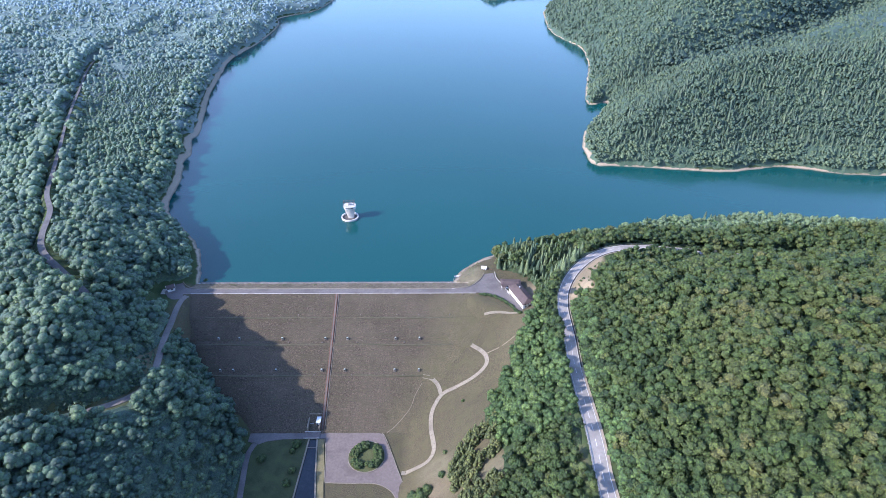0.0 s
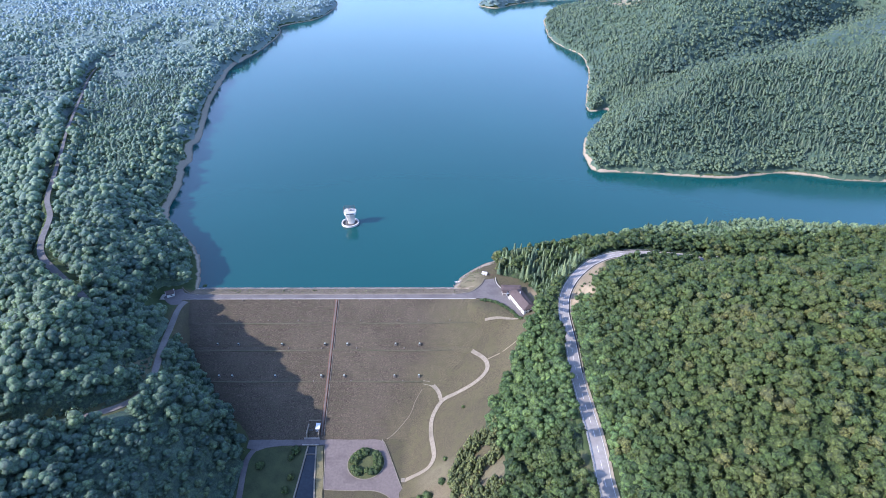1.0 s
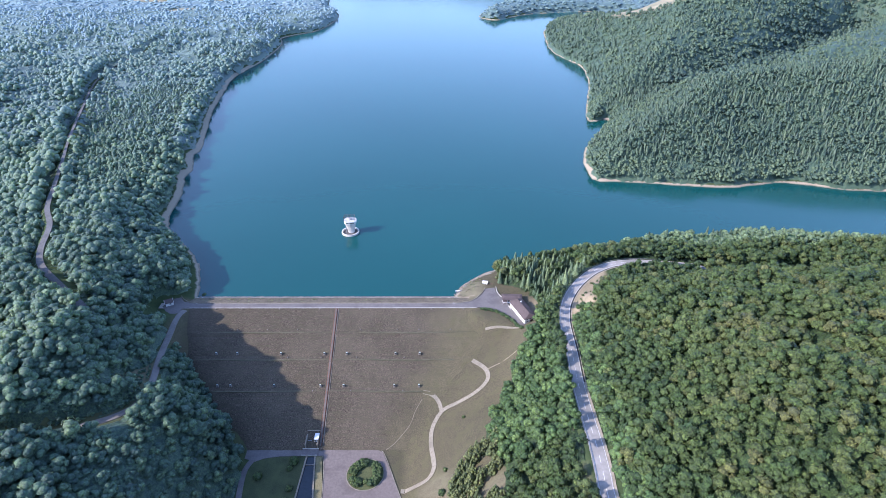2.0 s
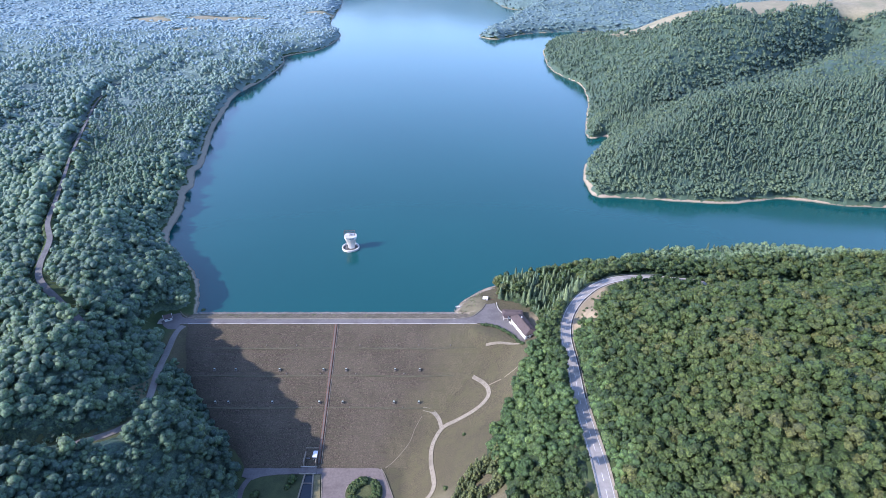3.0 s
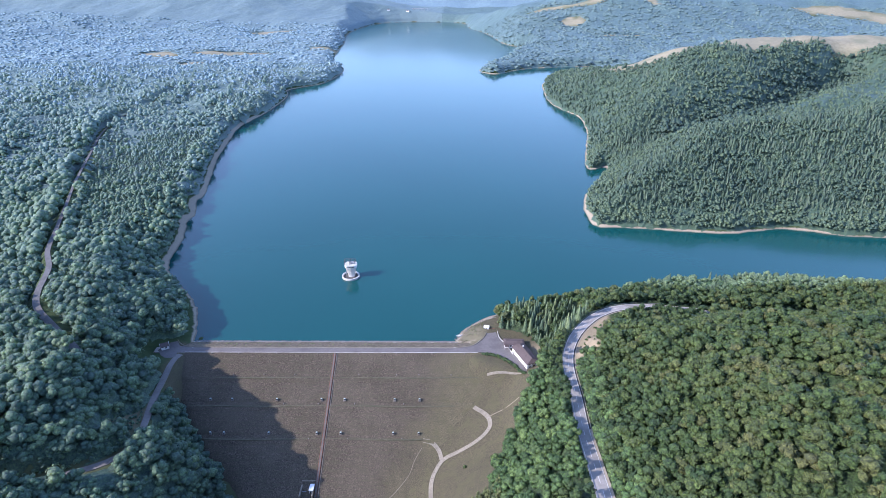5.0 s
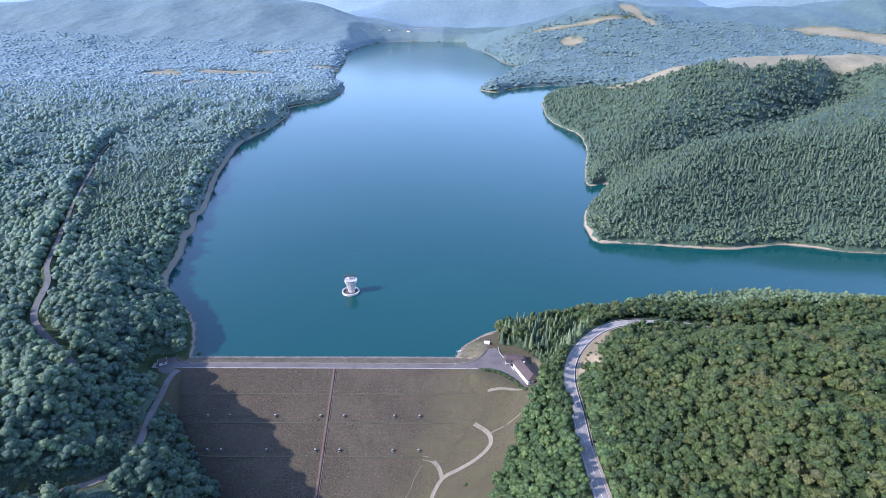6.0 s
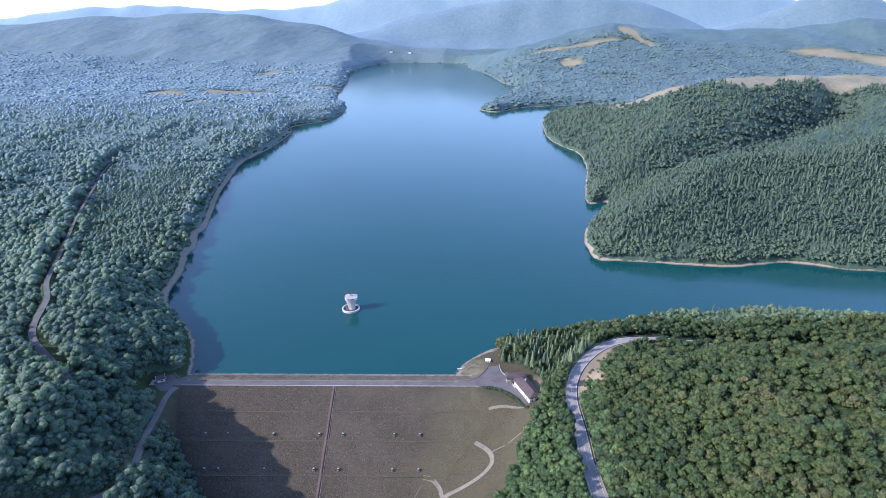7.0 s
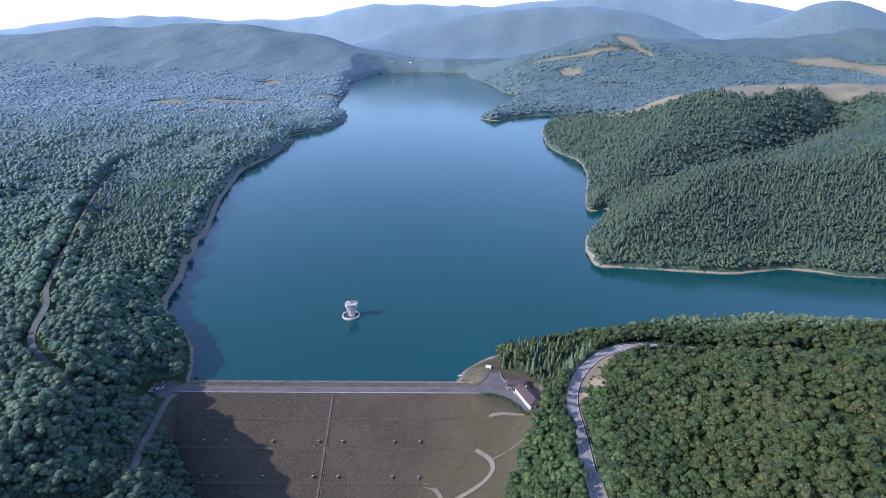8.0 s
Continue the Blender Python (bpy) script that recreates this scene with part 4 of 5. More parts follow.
    trees[:, 3] *= (1 - 0.38 * plantation(x, y, d)) * beside_road(x, y)
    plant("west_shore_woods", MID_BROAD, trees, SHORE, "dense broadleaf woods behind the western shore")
    thicket("west_thicket", -640, -120, 60, 622, 3.4, BANK, "undergrowth with a haze-blue tint on the western bank")
    x, y, z, d = sow(-470, -250, 470, 900, 4.2)
    ok = plantation(x, y, d) > 0.5
    plant("young_plantation", CLUMP, rows(x, y, z, 0.54, 0.25, tone=(0.4, 0.25))[ok], SHORE, "close-set young trees between the road and the western shore")
    x, y, z, d = sow(-1150, -250, 620, 1000, 8.0)
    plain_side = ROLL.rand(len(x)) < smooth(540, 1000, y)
    trees = rows(x, y, z, 1.1, 0.3, tone=(0.5, 0.25), patchy=0.45, grain=90)
    trees[:, 3] *= (1 - 0.38 * plantation(x, y, d)) * beside_road(x, y)
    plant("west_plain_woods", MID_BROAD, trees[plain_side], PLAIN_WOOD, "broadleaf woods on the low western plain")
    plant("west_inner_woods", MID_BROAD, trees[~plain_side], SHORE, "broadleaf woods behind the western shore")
    thicket("plain_thicket", -1150, -250, 618, 1002, 5.0, PLAIN_SHADE, "undergrowth on the western plain", 8.0, tone=(0.15, 0.2))
    x, y, z, d = sow(-1700, -250, 1000, 1600, 10.5)
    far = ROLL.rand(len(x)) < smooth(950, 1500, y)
    trees = rows(x, y, z, 1.15, 0.35, patchy=0.4, grain=140)
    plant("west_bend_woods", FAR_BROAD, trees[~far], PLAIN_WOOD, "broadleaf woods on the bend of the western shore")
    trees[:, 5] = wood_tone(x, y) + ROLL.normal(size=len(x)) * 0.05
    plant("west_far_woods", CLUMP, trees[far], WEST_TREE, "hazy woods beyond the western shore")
    thicket("bend_thicket", -1700, -250, 998, 1604, 8.0, PLAIN_SHADE, "undergrowth on the bend of the western shore", 8.5, tone=(0.3, 0.2))
    # the wooded spit and hill across the bay
    x, y, z, d = sow(160, 900, 520, 820, 4.3)
    crest = smooth(20, 35, to_line(x, y, GULLY)[0]) * smooth(85, 60, to_line(x, y, GULLY)[0])
    firs = ROLL.rand(len(x)) < (0.5 + 0.75 * waves(x, y, 71, 55)) * smooth(6, 26, d) * (1 - 0.8 * crest)
    trees = rows(x, y, z, 0.86, 0.3, tone=(0.42, 0.2))
    trees[:, 6] *= 0.88
    leafy = rows(x, y, z, 0.8, 0.25, tone=(0.5, 0.16))
    leafy[:, 5] += 0.28 * smooth(45, 15, d) + 0.3 * crest + 0.2 * waves(x, y, 77, 70)
    leafy[:, 3] *= 1 - 0.25 * crest
    plant("spit_broadleaf", FAR_BROAD, leafy[~firs], YOUNG, "broadleaf trees on the spit across the bay")
    plant("spit_conifers", FAR_FIR, trees[firs], FIR, "close-set young conifers on the spit across the bay", soft=False)
    thicket("spit_thicket", 160, 900, 518, 824, 4.0, YOUNG, "undergrowth on the spit across the bay", 5.2, tone=(0.42, 0.1))
    x, y, z, d = sow(190, 1500, 820, 1480, 6.8)
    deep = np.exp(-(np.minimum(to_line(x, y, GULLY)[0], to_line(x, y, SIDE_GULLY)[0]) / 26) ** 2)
    scrub = smooth(24, 45, to_line(x, y, GULLY)[0]) * (y < np.interp(x, [p[0] for p in GULLY], [p[1] for p in GULLY]))
    firs = ROLL.rand(len(x)) < (0.25 + 0.75 * waves(x, y, 73, 85)) * (1 - deep) * (1 - 0.7 * scrub)
    trees = rows(x, y, z, 1.02, 0.3, tone=(0.46, 0.16))
    trees[:, 3] *= (1 + 0.4 * deep) * (1 - 0.3 * scrub)
    # gully trees toned darker, which also paints in the gully's shade
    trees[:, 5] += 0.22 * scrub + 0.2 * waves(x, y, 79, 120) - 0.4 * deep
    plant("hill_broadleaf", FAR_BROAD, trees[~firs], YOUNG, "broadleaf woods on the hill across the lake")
    trees = rows(x, y, z, 1.02, 0.3, tone=(0.35, 0.18))
    trees[:, 6] *= 0.9
    plant("hill_conifers", FAR_FIR, trees[firs], FIR, "conifer stands on the hill across the lake", soft=False)
    thicket("hill_thicket", 190, 1500, 818, 1484, 6.0, YOUNG, "undergrowth on the hill across the lake", 6.8, tone=(0.4, 0.1))
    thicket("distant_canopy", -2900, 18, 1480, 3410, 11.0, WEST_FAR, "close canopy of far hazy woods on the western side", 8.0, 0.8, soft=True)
    thicket("distant_canopy", -18, 2900, 1480, 3410, 11.0, DISTANT, "close canopy of far woods tinted blue-green for haze beyond the lake", 8.0, 0.8, soft=True)
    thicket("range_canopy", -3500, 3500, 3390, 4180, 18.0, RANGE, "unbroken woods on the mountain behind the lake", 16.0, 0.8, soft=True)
    thicket("range_canopy", -3900, 3900, 4160, 4880, 18.0, FAR_RANGE, "unbroken woods paled for haze on the farthest mountain range", 16.0, 0.8, soft=True)
    for y0, y1, step, size in ((1480, 2000, 12.5, 1.2), (2000, 2600, 15, 1.25)):
        x, y, z, d = sow(-y1 * 1.0, y1 * 1.0, y0, y1, step, 0.92)
        if y0 < 1600:
            ok = (x > 0) | (y > 1600)
            x, y, z = x[ok], y[ok], z[ok]
        trees = rows(x, y, z, size, 0.4)
        trees[:, 5] = wood_tone(x, y) + ROLL.normal(size=len(x)) * 0.04
        trees[:, 6] *= 0.58
        trees[:, 7] = 1.4
        plant("distant_woods", ROUND, trees[x > 0], DISTANT_TREE, "woods tinted blue-green for haze on far hills")
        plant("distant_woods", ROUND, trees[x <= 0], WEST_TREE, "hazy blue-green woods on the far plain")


build_woods()


# ---------------------------------------------------------------- single trees of the wood below the road
def trunk_mesh(seed, tall=8.0):
    r = np.random.RandomState(seed)
    bm = bmesh.new()

    def limb(a, b, r0, r1, sides):
        a, b = Vector(a), Vector(b)
        turn = (b - a).to_track_quat("Z", "Y").to_matrix().to_4x4()
        bmesh.ops.create_cone(bm, cap_ends=False, segments=sides, radius1=r0, radius2=r1, depth=(b - a).length, matrix=Matrix.Translation((a + b) / 2) @ turn)

    limb((0, 0, -0.8), (0.1, 0.1, tall * 0.55), 0.26, 0.17, 7)
    limb((0.1, 0.1, tall * 0.53), (r.normal() * 0.3, r.normal() * 0.3, tall), 0.17, 0.05, 6)
    for k in range(5):
        a = 6.28 * k / 5 + r.rand()
        z = tall * r.uniform(0.4, 0.65)
        limb((0.05, 0.05, z), (math.cos(a) * r.uniform(1.4, 2.3), math.sin(a) * r.uniform(1.4, 2.3), z + r.uniform(1.2, 2.4)), 0.1, 0.03, 5)
    data = bpy.data.meshes.new("trunk")
    bm.to_mesh(data)
    bm.free()
    data.materials.append(BARK)
    return data


def crown_mesh(v, f, tone, material):
    data = bpy.data.meshes.new("crown")
    data.from_pydata([tuple(p) for p in v], [], [tuple(p) for p in f])
    data.attributes.new("tone", "FLOAT", "POINT").data.foreach_set("value", np.full(len(v), tone, np.float32))
    data.polygons.foreach_set("use_smooth", np.ones(len(f), bool))
    data.update()
    data.materials.append(material)
    return data


TREE_LABELS = ["leafy mid-green broadleaf tree in the slope wood", "deep green broadleaf tree in the slope wood", "yellowish green broadleaf tree in the slope wood"]


def make_tree(seed):
    tree = empty("tree")
    tone = (0.5, 0.25, 0.8)[seed % 3]
    new("trunk", trunk_mesh(seed)).parent = tree
    v, f = broad_crown(100 + seed, 8, 30, 0.46, swell=0.92)
    new("crown", crown_mesh(v, f, tone, LUSH)).parent = tree
    return tagged(tree, TREE_LABELS[seed % 3], "tree", "trees of the slope wood")


def whorled_crown(seed, tiers, wide, low, top):
    """A young tree: ragged whorls of short tufted boughs, narrowing to the tip."""
    r = np.random.RandomState(seed)
    verts, faces, count = [], [], 0
    for k in range(tiers):
        t = k / (tiers - 1)
        rad = wide * (1 - t) ** 0.75 * r.uniform(0.85, 1.15) + 0.25
        for j in range(4 if t < 0.5 else 3 if t < 0.85 else 1):
            a = 6.28 * j / 4 + r.rand() * 2
            v, f = broad_crown(seed * 100 + k * 5 + j, 1, 8, 0.6, swell=0.85)
            v = (v - v.mean(0)) * (0.13 + 0.1 * rad) + (math.cos(a) * rad * 0.6, math.sin(a) * rad * 0.6, low + (top - low) * t + r.uniform(-0.3, 0.3))
            verts.append(v)
            faces.append(f + count)
            count += len(v)
    return np.vstack(verts), np.vstack(faces)


def make_pine(seed):
    tree = empty("pine_tree")
    new("trunk", trunk_mesh(seed, 9.0)).parent = tree
    v, f = fir_crown(200 + seed, 11, 8, 2.3 + 0.25 * (seed % 3), 13.2, 1.2)
    new("crown", crown_mesh(v, f, (0.3, 0.75, 0.5, 0.95, 0.6)[seed % 5], PINE)).parent = tree
    return tagged(tree, "tall green pine with a ragged pointed crown", "conifer", "conifers near the house")


def set_trees(places, protos):
    for k, (x, y, z, size) in enumerate(places):
        m = pose(x, y, z - 0.2, 0, 0, (k * 77) % 360)
        if k < len(protos):
            t = protos[k]
            t.matrix_world = m
        else:
            t = copy_thing(protos[k % len(protos)], m)
        t.scale = (size, size, size * (0.9 + 0.25 * ((k * 37) % 10) / 10))


def make_grove_tree(seed):
    tree = empty("grove_tree")
    new("trunk", trunk_mesh(seed, 8.0)).parent = tree
    v, f = whorled_crown(400 + seed, 9, 3.3, 1.2, 10.5)
    new("crown", crown_mesh(v, f, 0.35 + 0.25 * (seed % 3), GROVE)).parent = tree
    return tagged(tree, "ragged olive-green young tree in the meadow grove", "tree", "trees of the meadow grove")


def grove_places():
    r = np.random.RandomState(12)
    spots = []
    for x, y in zip(r.uniform(1, 31, 400), r.uniform(158, 205, 400)):
        open_ground = math.hypot((x - 27) / 9, (y - 172) / 7) < 1 or math.hypot((x - 22) / 5, (y - 189) / 6) < 1
        edge = x > np.interp(y, [158, 175, 195, 205], [12, 4, 8, 18])
        if edge and not open_ground and all(math.hypot(x - a, y - b) > 2.7 for a, b, *_ in spots):
            spots.append((x, y, float(land(np.array([x]), np.array([y]))[0]), r.uniform(0.65, 1.0)))
    return spots


set_trees(grove_places(), [make_grove_tree(s) for s in range(4)])
set_trees(SINGLE_TREES, [make_tree(s) for s in range(9)])
set_trees(SINGLE_PINES, [make_pine(s) for s in range(5)])


# ---------------------------------------------------------------- roads and paths
def build_main_road():
    road = tagged(empty("road"), "two-lane asphalt road with white lines on the hillside", "road", kind="structure")
    line = curve_points(ROAD, 2.5)
    part("carriageway", ribbon(line, 6.9, 0.0, 0.5), ROADWAY, road)
    for side in (-3.0, 3.0):
        part("edge_line", ribbon(line, 0.16, 0.025, 0.02, side), PAINT, road)
    length = np.concatenate([[0], np.cumsum(np.linalg.norm(np.diff(line[:, :2], axis=0), axis=1))])
    at = 0.0
    while at < length[-1] - 8:
        s = np.array([at, at + 2.2, at + 4.5])
        piece = np.stack([np.interp(s, length, line[:, k]) for k in range(3)], -1)
        if 90 < piece[0][1] and piece[0][0] < 240:
            part("centre_dash", ribbon(piece, 0.18, 0.025, 0.02), PAINT, road)
        at += 9.0
    part("gravel_verge", ribbon(line, 1.1, -0.05, 0.3, 4.1), VERGE, road, "pale gravel verge")
    bend = line[(line[:, 1] > 215) & (line[:, 0] < 175)]
    part("inner_strip", ribbon(bend, 0.8, 0.02, 0.3, 3.75), DARK_STRIP, road, "dark strip along the road's inner edge")
    rail = tagged(empty("guard_rail"), "long galvanised steel guard rail beside the road", "guard rail")
    stretch = line[(line[:, 1] > 95) & (line[:, 0] < 175)]
    part("rail", ribbon(stretch, 0.12, 0.78, 0.32, -3.85), STEEL, rail)
    way = np.gradient(stretch[:, :2], axis=0)
    way /= np.linalg.norm(way, axis=1, keepdims=True)
    post = None
    for p, w in list(zip(stretch, way))[::2]:
        x, y = p[0] - w[1] * 3.95, p[1] + w[0] * 3.95
        if post is None:
            post = part("post", block(0, 0, 0.2, 0.14, 0.14, 1.1), STEEL, rail)
            first = post
        else:
            post = new("post", first.data)
            post.parent = rail
        post.location = (x, y, p[2])


build_main_road()
WEST_LINE = curve_points(WEST_ROAD, 4)
west_road = part("west_road", ribbon(WEST_LINE, np.interp(WEST_LINE[:, 1], [300, 420, 600], [4.8, 4.2, 3.0]), 0.1, 0.6), SHADED_LANE)
tagged(west_road, "dirt road darkened as if tree-shaded through the western woods", "road", kind="structure")
track = part("west_track", ribbon(curve_points(WEST_TRACK, 3), 4.2, 0.1, 0.6), DIRT)
tagged(track, "pale gravel track descending from the dam's end", "track", kind="structure")


def build_crest():
    line = np.array([(x, 326.5, DAM_TOP) for x in np.linspace(-196, 22, 60)])
    tagged(part("crest_road", ribbon(line, 5.3, 0.06, 0.2), WORN_ASPHALT), "worn grey asphalt road along the dam crest", "road", kind="structure")
    court = [(10, 329.1), (21.3, 331.4), (28.1, 337.0), (33.0, 344.4), (35.0, 352.0), (41.0, 352.0), (42.3, 343), (46, 335.6), (50, 331.6), (50.6, 327), (58.8, 307.5), (60.5, 300.5), (57, 302.5), (50.7, 311), (44.1, 318.0), (36.0, 322.9),
             (28.8, 324.4), (10, 324.1)]
    tagged(part("forecourt", slab(court, 4.1, 0.8), WORN_ASPHALT), "worn asphalt forecourt widening in front of the house", "pavement", kind="structure")
    apron = [(-196, 324.0), (-187, 324.0), (-187, 329.2), (-197, 331.5), (-201, 337), (-206, 335), (-211, 326), (-206, 320), (-200, 316), (-195, 308), (-190, 309), (-193, 317)]
    tagged(part("west_apron", slab(apron, 4.08, 0.8), WORN_ASPHALT), "grey asphalt turning area at the dam's end", "pavement", kind="structure")
    # kerb walls either side of the crest road
    wall = tagged(empty("crest_wall"), "low pale concrete wall along the dam crest", "kerb wall", kind="structure")
    up = [(x, 329.5, DAM_TOP) for x in np.linspace(-186, 8, 50)]
    east = [(10, 329.6, 4.1), (21.3, 331.8, 4.1), (27.8, 337.4, 4.1), (32.5, 344.6, 4.1), (34.6, 352.2, 4.1)]
    west = [(-201.5, 338.5, 4.1), (-198, 334.4, 4.1), (-193, 331.0, 4.1), (-187, 329.6, 4.1)]
    for pts in (up, east, west):
        part("wall_run", ribbon(curve_points(pts, 2.5), 0.4, 0.4, 0.9), PATH_CONCRETE, wall)
    part("downstream_kerb", ribbon(curve_points([(x, 323.75, DAM_TOP) for x in np.linspace(-190, 26, 40)], 3), 0.45, 0.22, 0.6), CONCRETE, wall)
    part("court_kerb", ribbon(curve_points([(42.6, 352, 4.1), (43.2, 343, 4.1), (46.4, 336.6, 4.1), (50, 333, 4.1)], 2), 0.5, 0.22, 0.5), CONCRETE, wall)


build_crest()


def build_riprap():
    """Rough stones on the upstream face and round the shoulder of the dam."""
    r = np.random.RandomState(8)

    def stones(name, x, y, z, low, high, material, label):
        verts, faces = [], []
        for i in range(len(x)):
            turn = np.linalg.qr(r.normal(size=(3, 3)))[0]
            v = OCTA_V * r.uniform(0.6, 1.15, (6, 1)) * r.uniform(low, high)
            faces.append(OCTA_F + 6 * i)
            verts.append(v @ turn * (1, 1, 0.7) + (x[i], y[i], z[i] + 0.08))
        ob = mesh_from(name, np.vstack(verts), np.vstack(faces), material)
        ob.data.polygons.foreach_set("use_smooth", np.zeros(len(ob.data.polygons), bool))
        tagged(ob, label, "riprap", kind="stuff")

    face = lambda y: 3.87 - (y - 330.0) * 0.3086
    n = 2400
    x, y = r.uniform(-190, 22, n), 340.3 + 3.0 * r.rand(n) ** 0.8
    line = curve_points([(11, 345), (17, 354), (26, 366), (38, 373), (52, 381)], 2)
    k = r.randint(0, len(line), 220)
    xs, ys = line[k, 0] + r.uniform(-1.5, 2, 220), line[k, 1] + r.uniform(-2.5, 1.5, 220)
    stones("riprap", np.concatenate([x, xs]), np.concatenate([y, ys]), np.concatenate([face(y), np.maximum(land(xs, ys), 0.15)]), 0.3, 0.65, RIPRAP, "loose pale grey riprap stones along the waterline")
    n = 1500
    x, y = r.uniform(-186, 24, n), 330.4 + 9.6 * r.rand(n)
    xs, ys = r.uniform(12, 33, 260), r.uniform(334, 364, 260)
    ok = (ys > 334 + (xs - 12) * 0.75) & (lake_distance(xs, ys) > 1)
    xs, ys = xs[ok], ys[ok]
    stones("bank_stones", np.concatenate([x, xs]), np.concatenate([y, ys]), np.concatenate([face(y), land(xs, ys)]), 0.2, 0.55, BANK_STONE, "brown weedy stones on the upper bank")


build_riprap()


def build_bank_weeds():
    """Low weeds and small bushes on the dam's stone bank and the shoulder beside the forecourt."""
    r = np.random.RandomState(31)
    x, y = r.uniform(-186, 12, 420), 330.6 + 8.6 * r.rand(420) ** 0.7
    z = 3.87 - (y - 330.0) * 0.3086
    keep = waves(x, y, 55, 14) + r.normal(size=420) * 0.2 > 0.05
    xs, ys = r.uniform(13, 32, 120), r.uniform(335, 366, 120)
    ok = (ys > 336 + (xs - 12) * 0.75) & (lake_distance(xs, ys) > 2.5)
    x, y, z = np.concatenate([x[keep], xs[ok]]), np.concatenate([y[keep], ys[ok]]), np.concatenate([z[keep], land(xs[ok], ys[ok])])
    trees = rows(x, y, z, 0.1, 0.5, tone=(0.4, 0.25))
    trees[:, 2] -= 0.15
    plant("bank_weeds", CLUMP, trees, GROVE, "olive weeds and low bushes on the dam's stony bank", soft=False)


build_bank_weeds()


def build_stairs():
    stair = tagged(empty("dam_stairway"), "long straight concrete stairway with red-brown rails up the dam face", "stairway", kind="structure")
    y0, y1 = 232.5, 323.0
    n = 150
    first = None
    for i in range(n):
        y = y0 + (y1 - y0) * (i + 0.5) / n
        if first is None:
            first = part("step", block(0, 0, 0, 1.0, 0.62, 0.5), OLD_STONE, stair)
            step = first
        else:
            step = new("step", first.data)
            step.parent = stair
        step.location = (-79.3, y, dam_height(y) + 0.2)
    for x in (-80.0, -78.6):
        line = np.array([(x, y, dam_height(y)) for y in np.linspace(y0, y1, 40)])
        part("side_rail", ribbon(line, 0.16, 0.5, 0.6), RUST, stair, "red-brown painted side rail")
    line = np.array([(-77.6, y, dam_height(y)) for y in np.linspace(y0, y1, 40)])
    part("gutter", ribbon(line, 0.35, 0.3, 0.4), OLD_STONE, stair)


build_stairs()


def build_housings():
    """Small instrument housings in two rows on the dam's benches."""
    def make():
        h = tagged(empty("instrument_housing"), "small green metal housing with a pale lid on the dam", "instrument box", "housings on the dam face")
        part("plinth", block(0, 0, 0.1, 1.7, 1.7, 0.8, 0, 0.06), OLD_STONE, h)
        part("cabinet", block(0, 0.1, 1.0, 1.1, 1.0, 1.1, 0, 0.05), CABINET, h, "dull green painted cabinet")
        part("lid", block(0, 0.05, 1.62, 1.1, 1.0, 0.16, 0, 0.03), LID, h, "pale green lid")
        part("door", block(0, -0.43, 1.0, 0.85, 0.06, 0.9), DARK, h, "dark front opening")
        return h

    first = None
    for y, xs in ((290.0, (-161, -146, -115, -84, -68, -33.3, -16)), (268.6, (-155, -146, -116, -84, -68, -33, -16))):
        for x in xs:
            m = pose(x, y, dam_height(y) + 0.1, 0, 0, 0)
            if first is None:
                first = make()
                first.matrix_world = m
            else:
                copy_thing(first, m)
    stone = None
    for y, xs in ((307.4, (-150, -128, -106, -60, -33, -17, 6)), (287.6, (-110, -86, -61, -27)), (265.6, (-89, -63, -27)), (322.6, (-170, -150, -122, -92, -62, -34, -8, 16))):
        for x in xs:
            m = pose(x, y, dam_height(min(y, 323.5)), 0, 0, 10)
            if stone is None:
                stone = tagged(part("survey_marker", block(0, 0, 0.35, 0.7, 0.7, 1.0, 0, 0.08), OLD_STONE), "small weathered concrete survey marker", "marker", "survey markers on the dam")
                stone.matrix_world = m
            else:
                copy_thing(stone, m)


build_housings()
for bench in (265.4, 286.2, 305.4):
    edge = np.array([(x, bench + 0.5 * math.sin(x * 0.06), dam_height(bench)) for x in np.linspace(-175, np.interp(bench, [265, 307], [-14, 30]), 60)])
    tagged(part("bench_path", ribbon(edge, 1.1, 0.4, 0.5), STRAW), "narrow pale grass bench across the dam face", "bench", kind="structure")


def build_gutters():
    lines = {
        "curved": ([(21.5, 285.5), (27.5, 280), (31, 273.5), (31, 266.5), (26.5, 261), (19, 257), (10, 254.5), (1, 252), (-4, 246), (-6.8, 238), (-7, 226), (-5.4, 214), (-5, 206), (-8.4, 200.4), (-16, 199.8), (-25, 200.6)], 2.2),
        "branch": ([(-13, 264.8), (-6.8, 263.2), (-2.4, 258.6), (-0.6, 252.2)], 2.0),
        "upper": ([(31.5, 305.3), (44.5, 304.0), (58, 301.5)], 0.6),
    }
    for label, (pts, width) in lines.items():
        pts = curve_points(pts, 2.0)
        ob = part("drain_path", ribbon(pts, width, land_or_dam, 0.5, 0.0, 0.22), PATH_CONCRETE)
        tagged(ob, "pale weathered concrete drainage path across the grass", "drain path", kind="structure")
        for side in (-1, 1):
            part("kerb", ribbon(pts, 0.28, land_or_dam, 0.5, side * (width / 2 + 0.1), 0.34), PATH_CONCRETE, ob)
        # joints between the cast lengths
        for p, q in list(zip(pts[:-1], pts[1:]))[1::2]:
            way = (q - p) / max(np.linalg.norm(q - p), 1e-6)
            c = np.array([p, p + way * 0.16])
            part("joint", ribbon(c, width - 0.2, land_or_dam, 0.1, 0.0, 0.245), DARK_JOINT, ob)
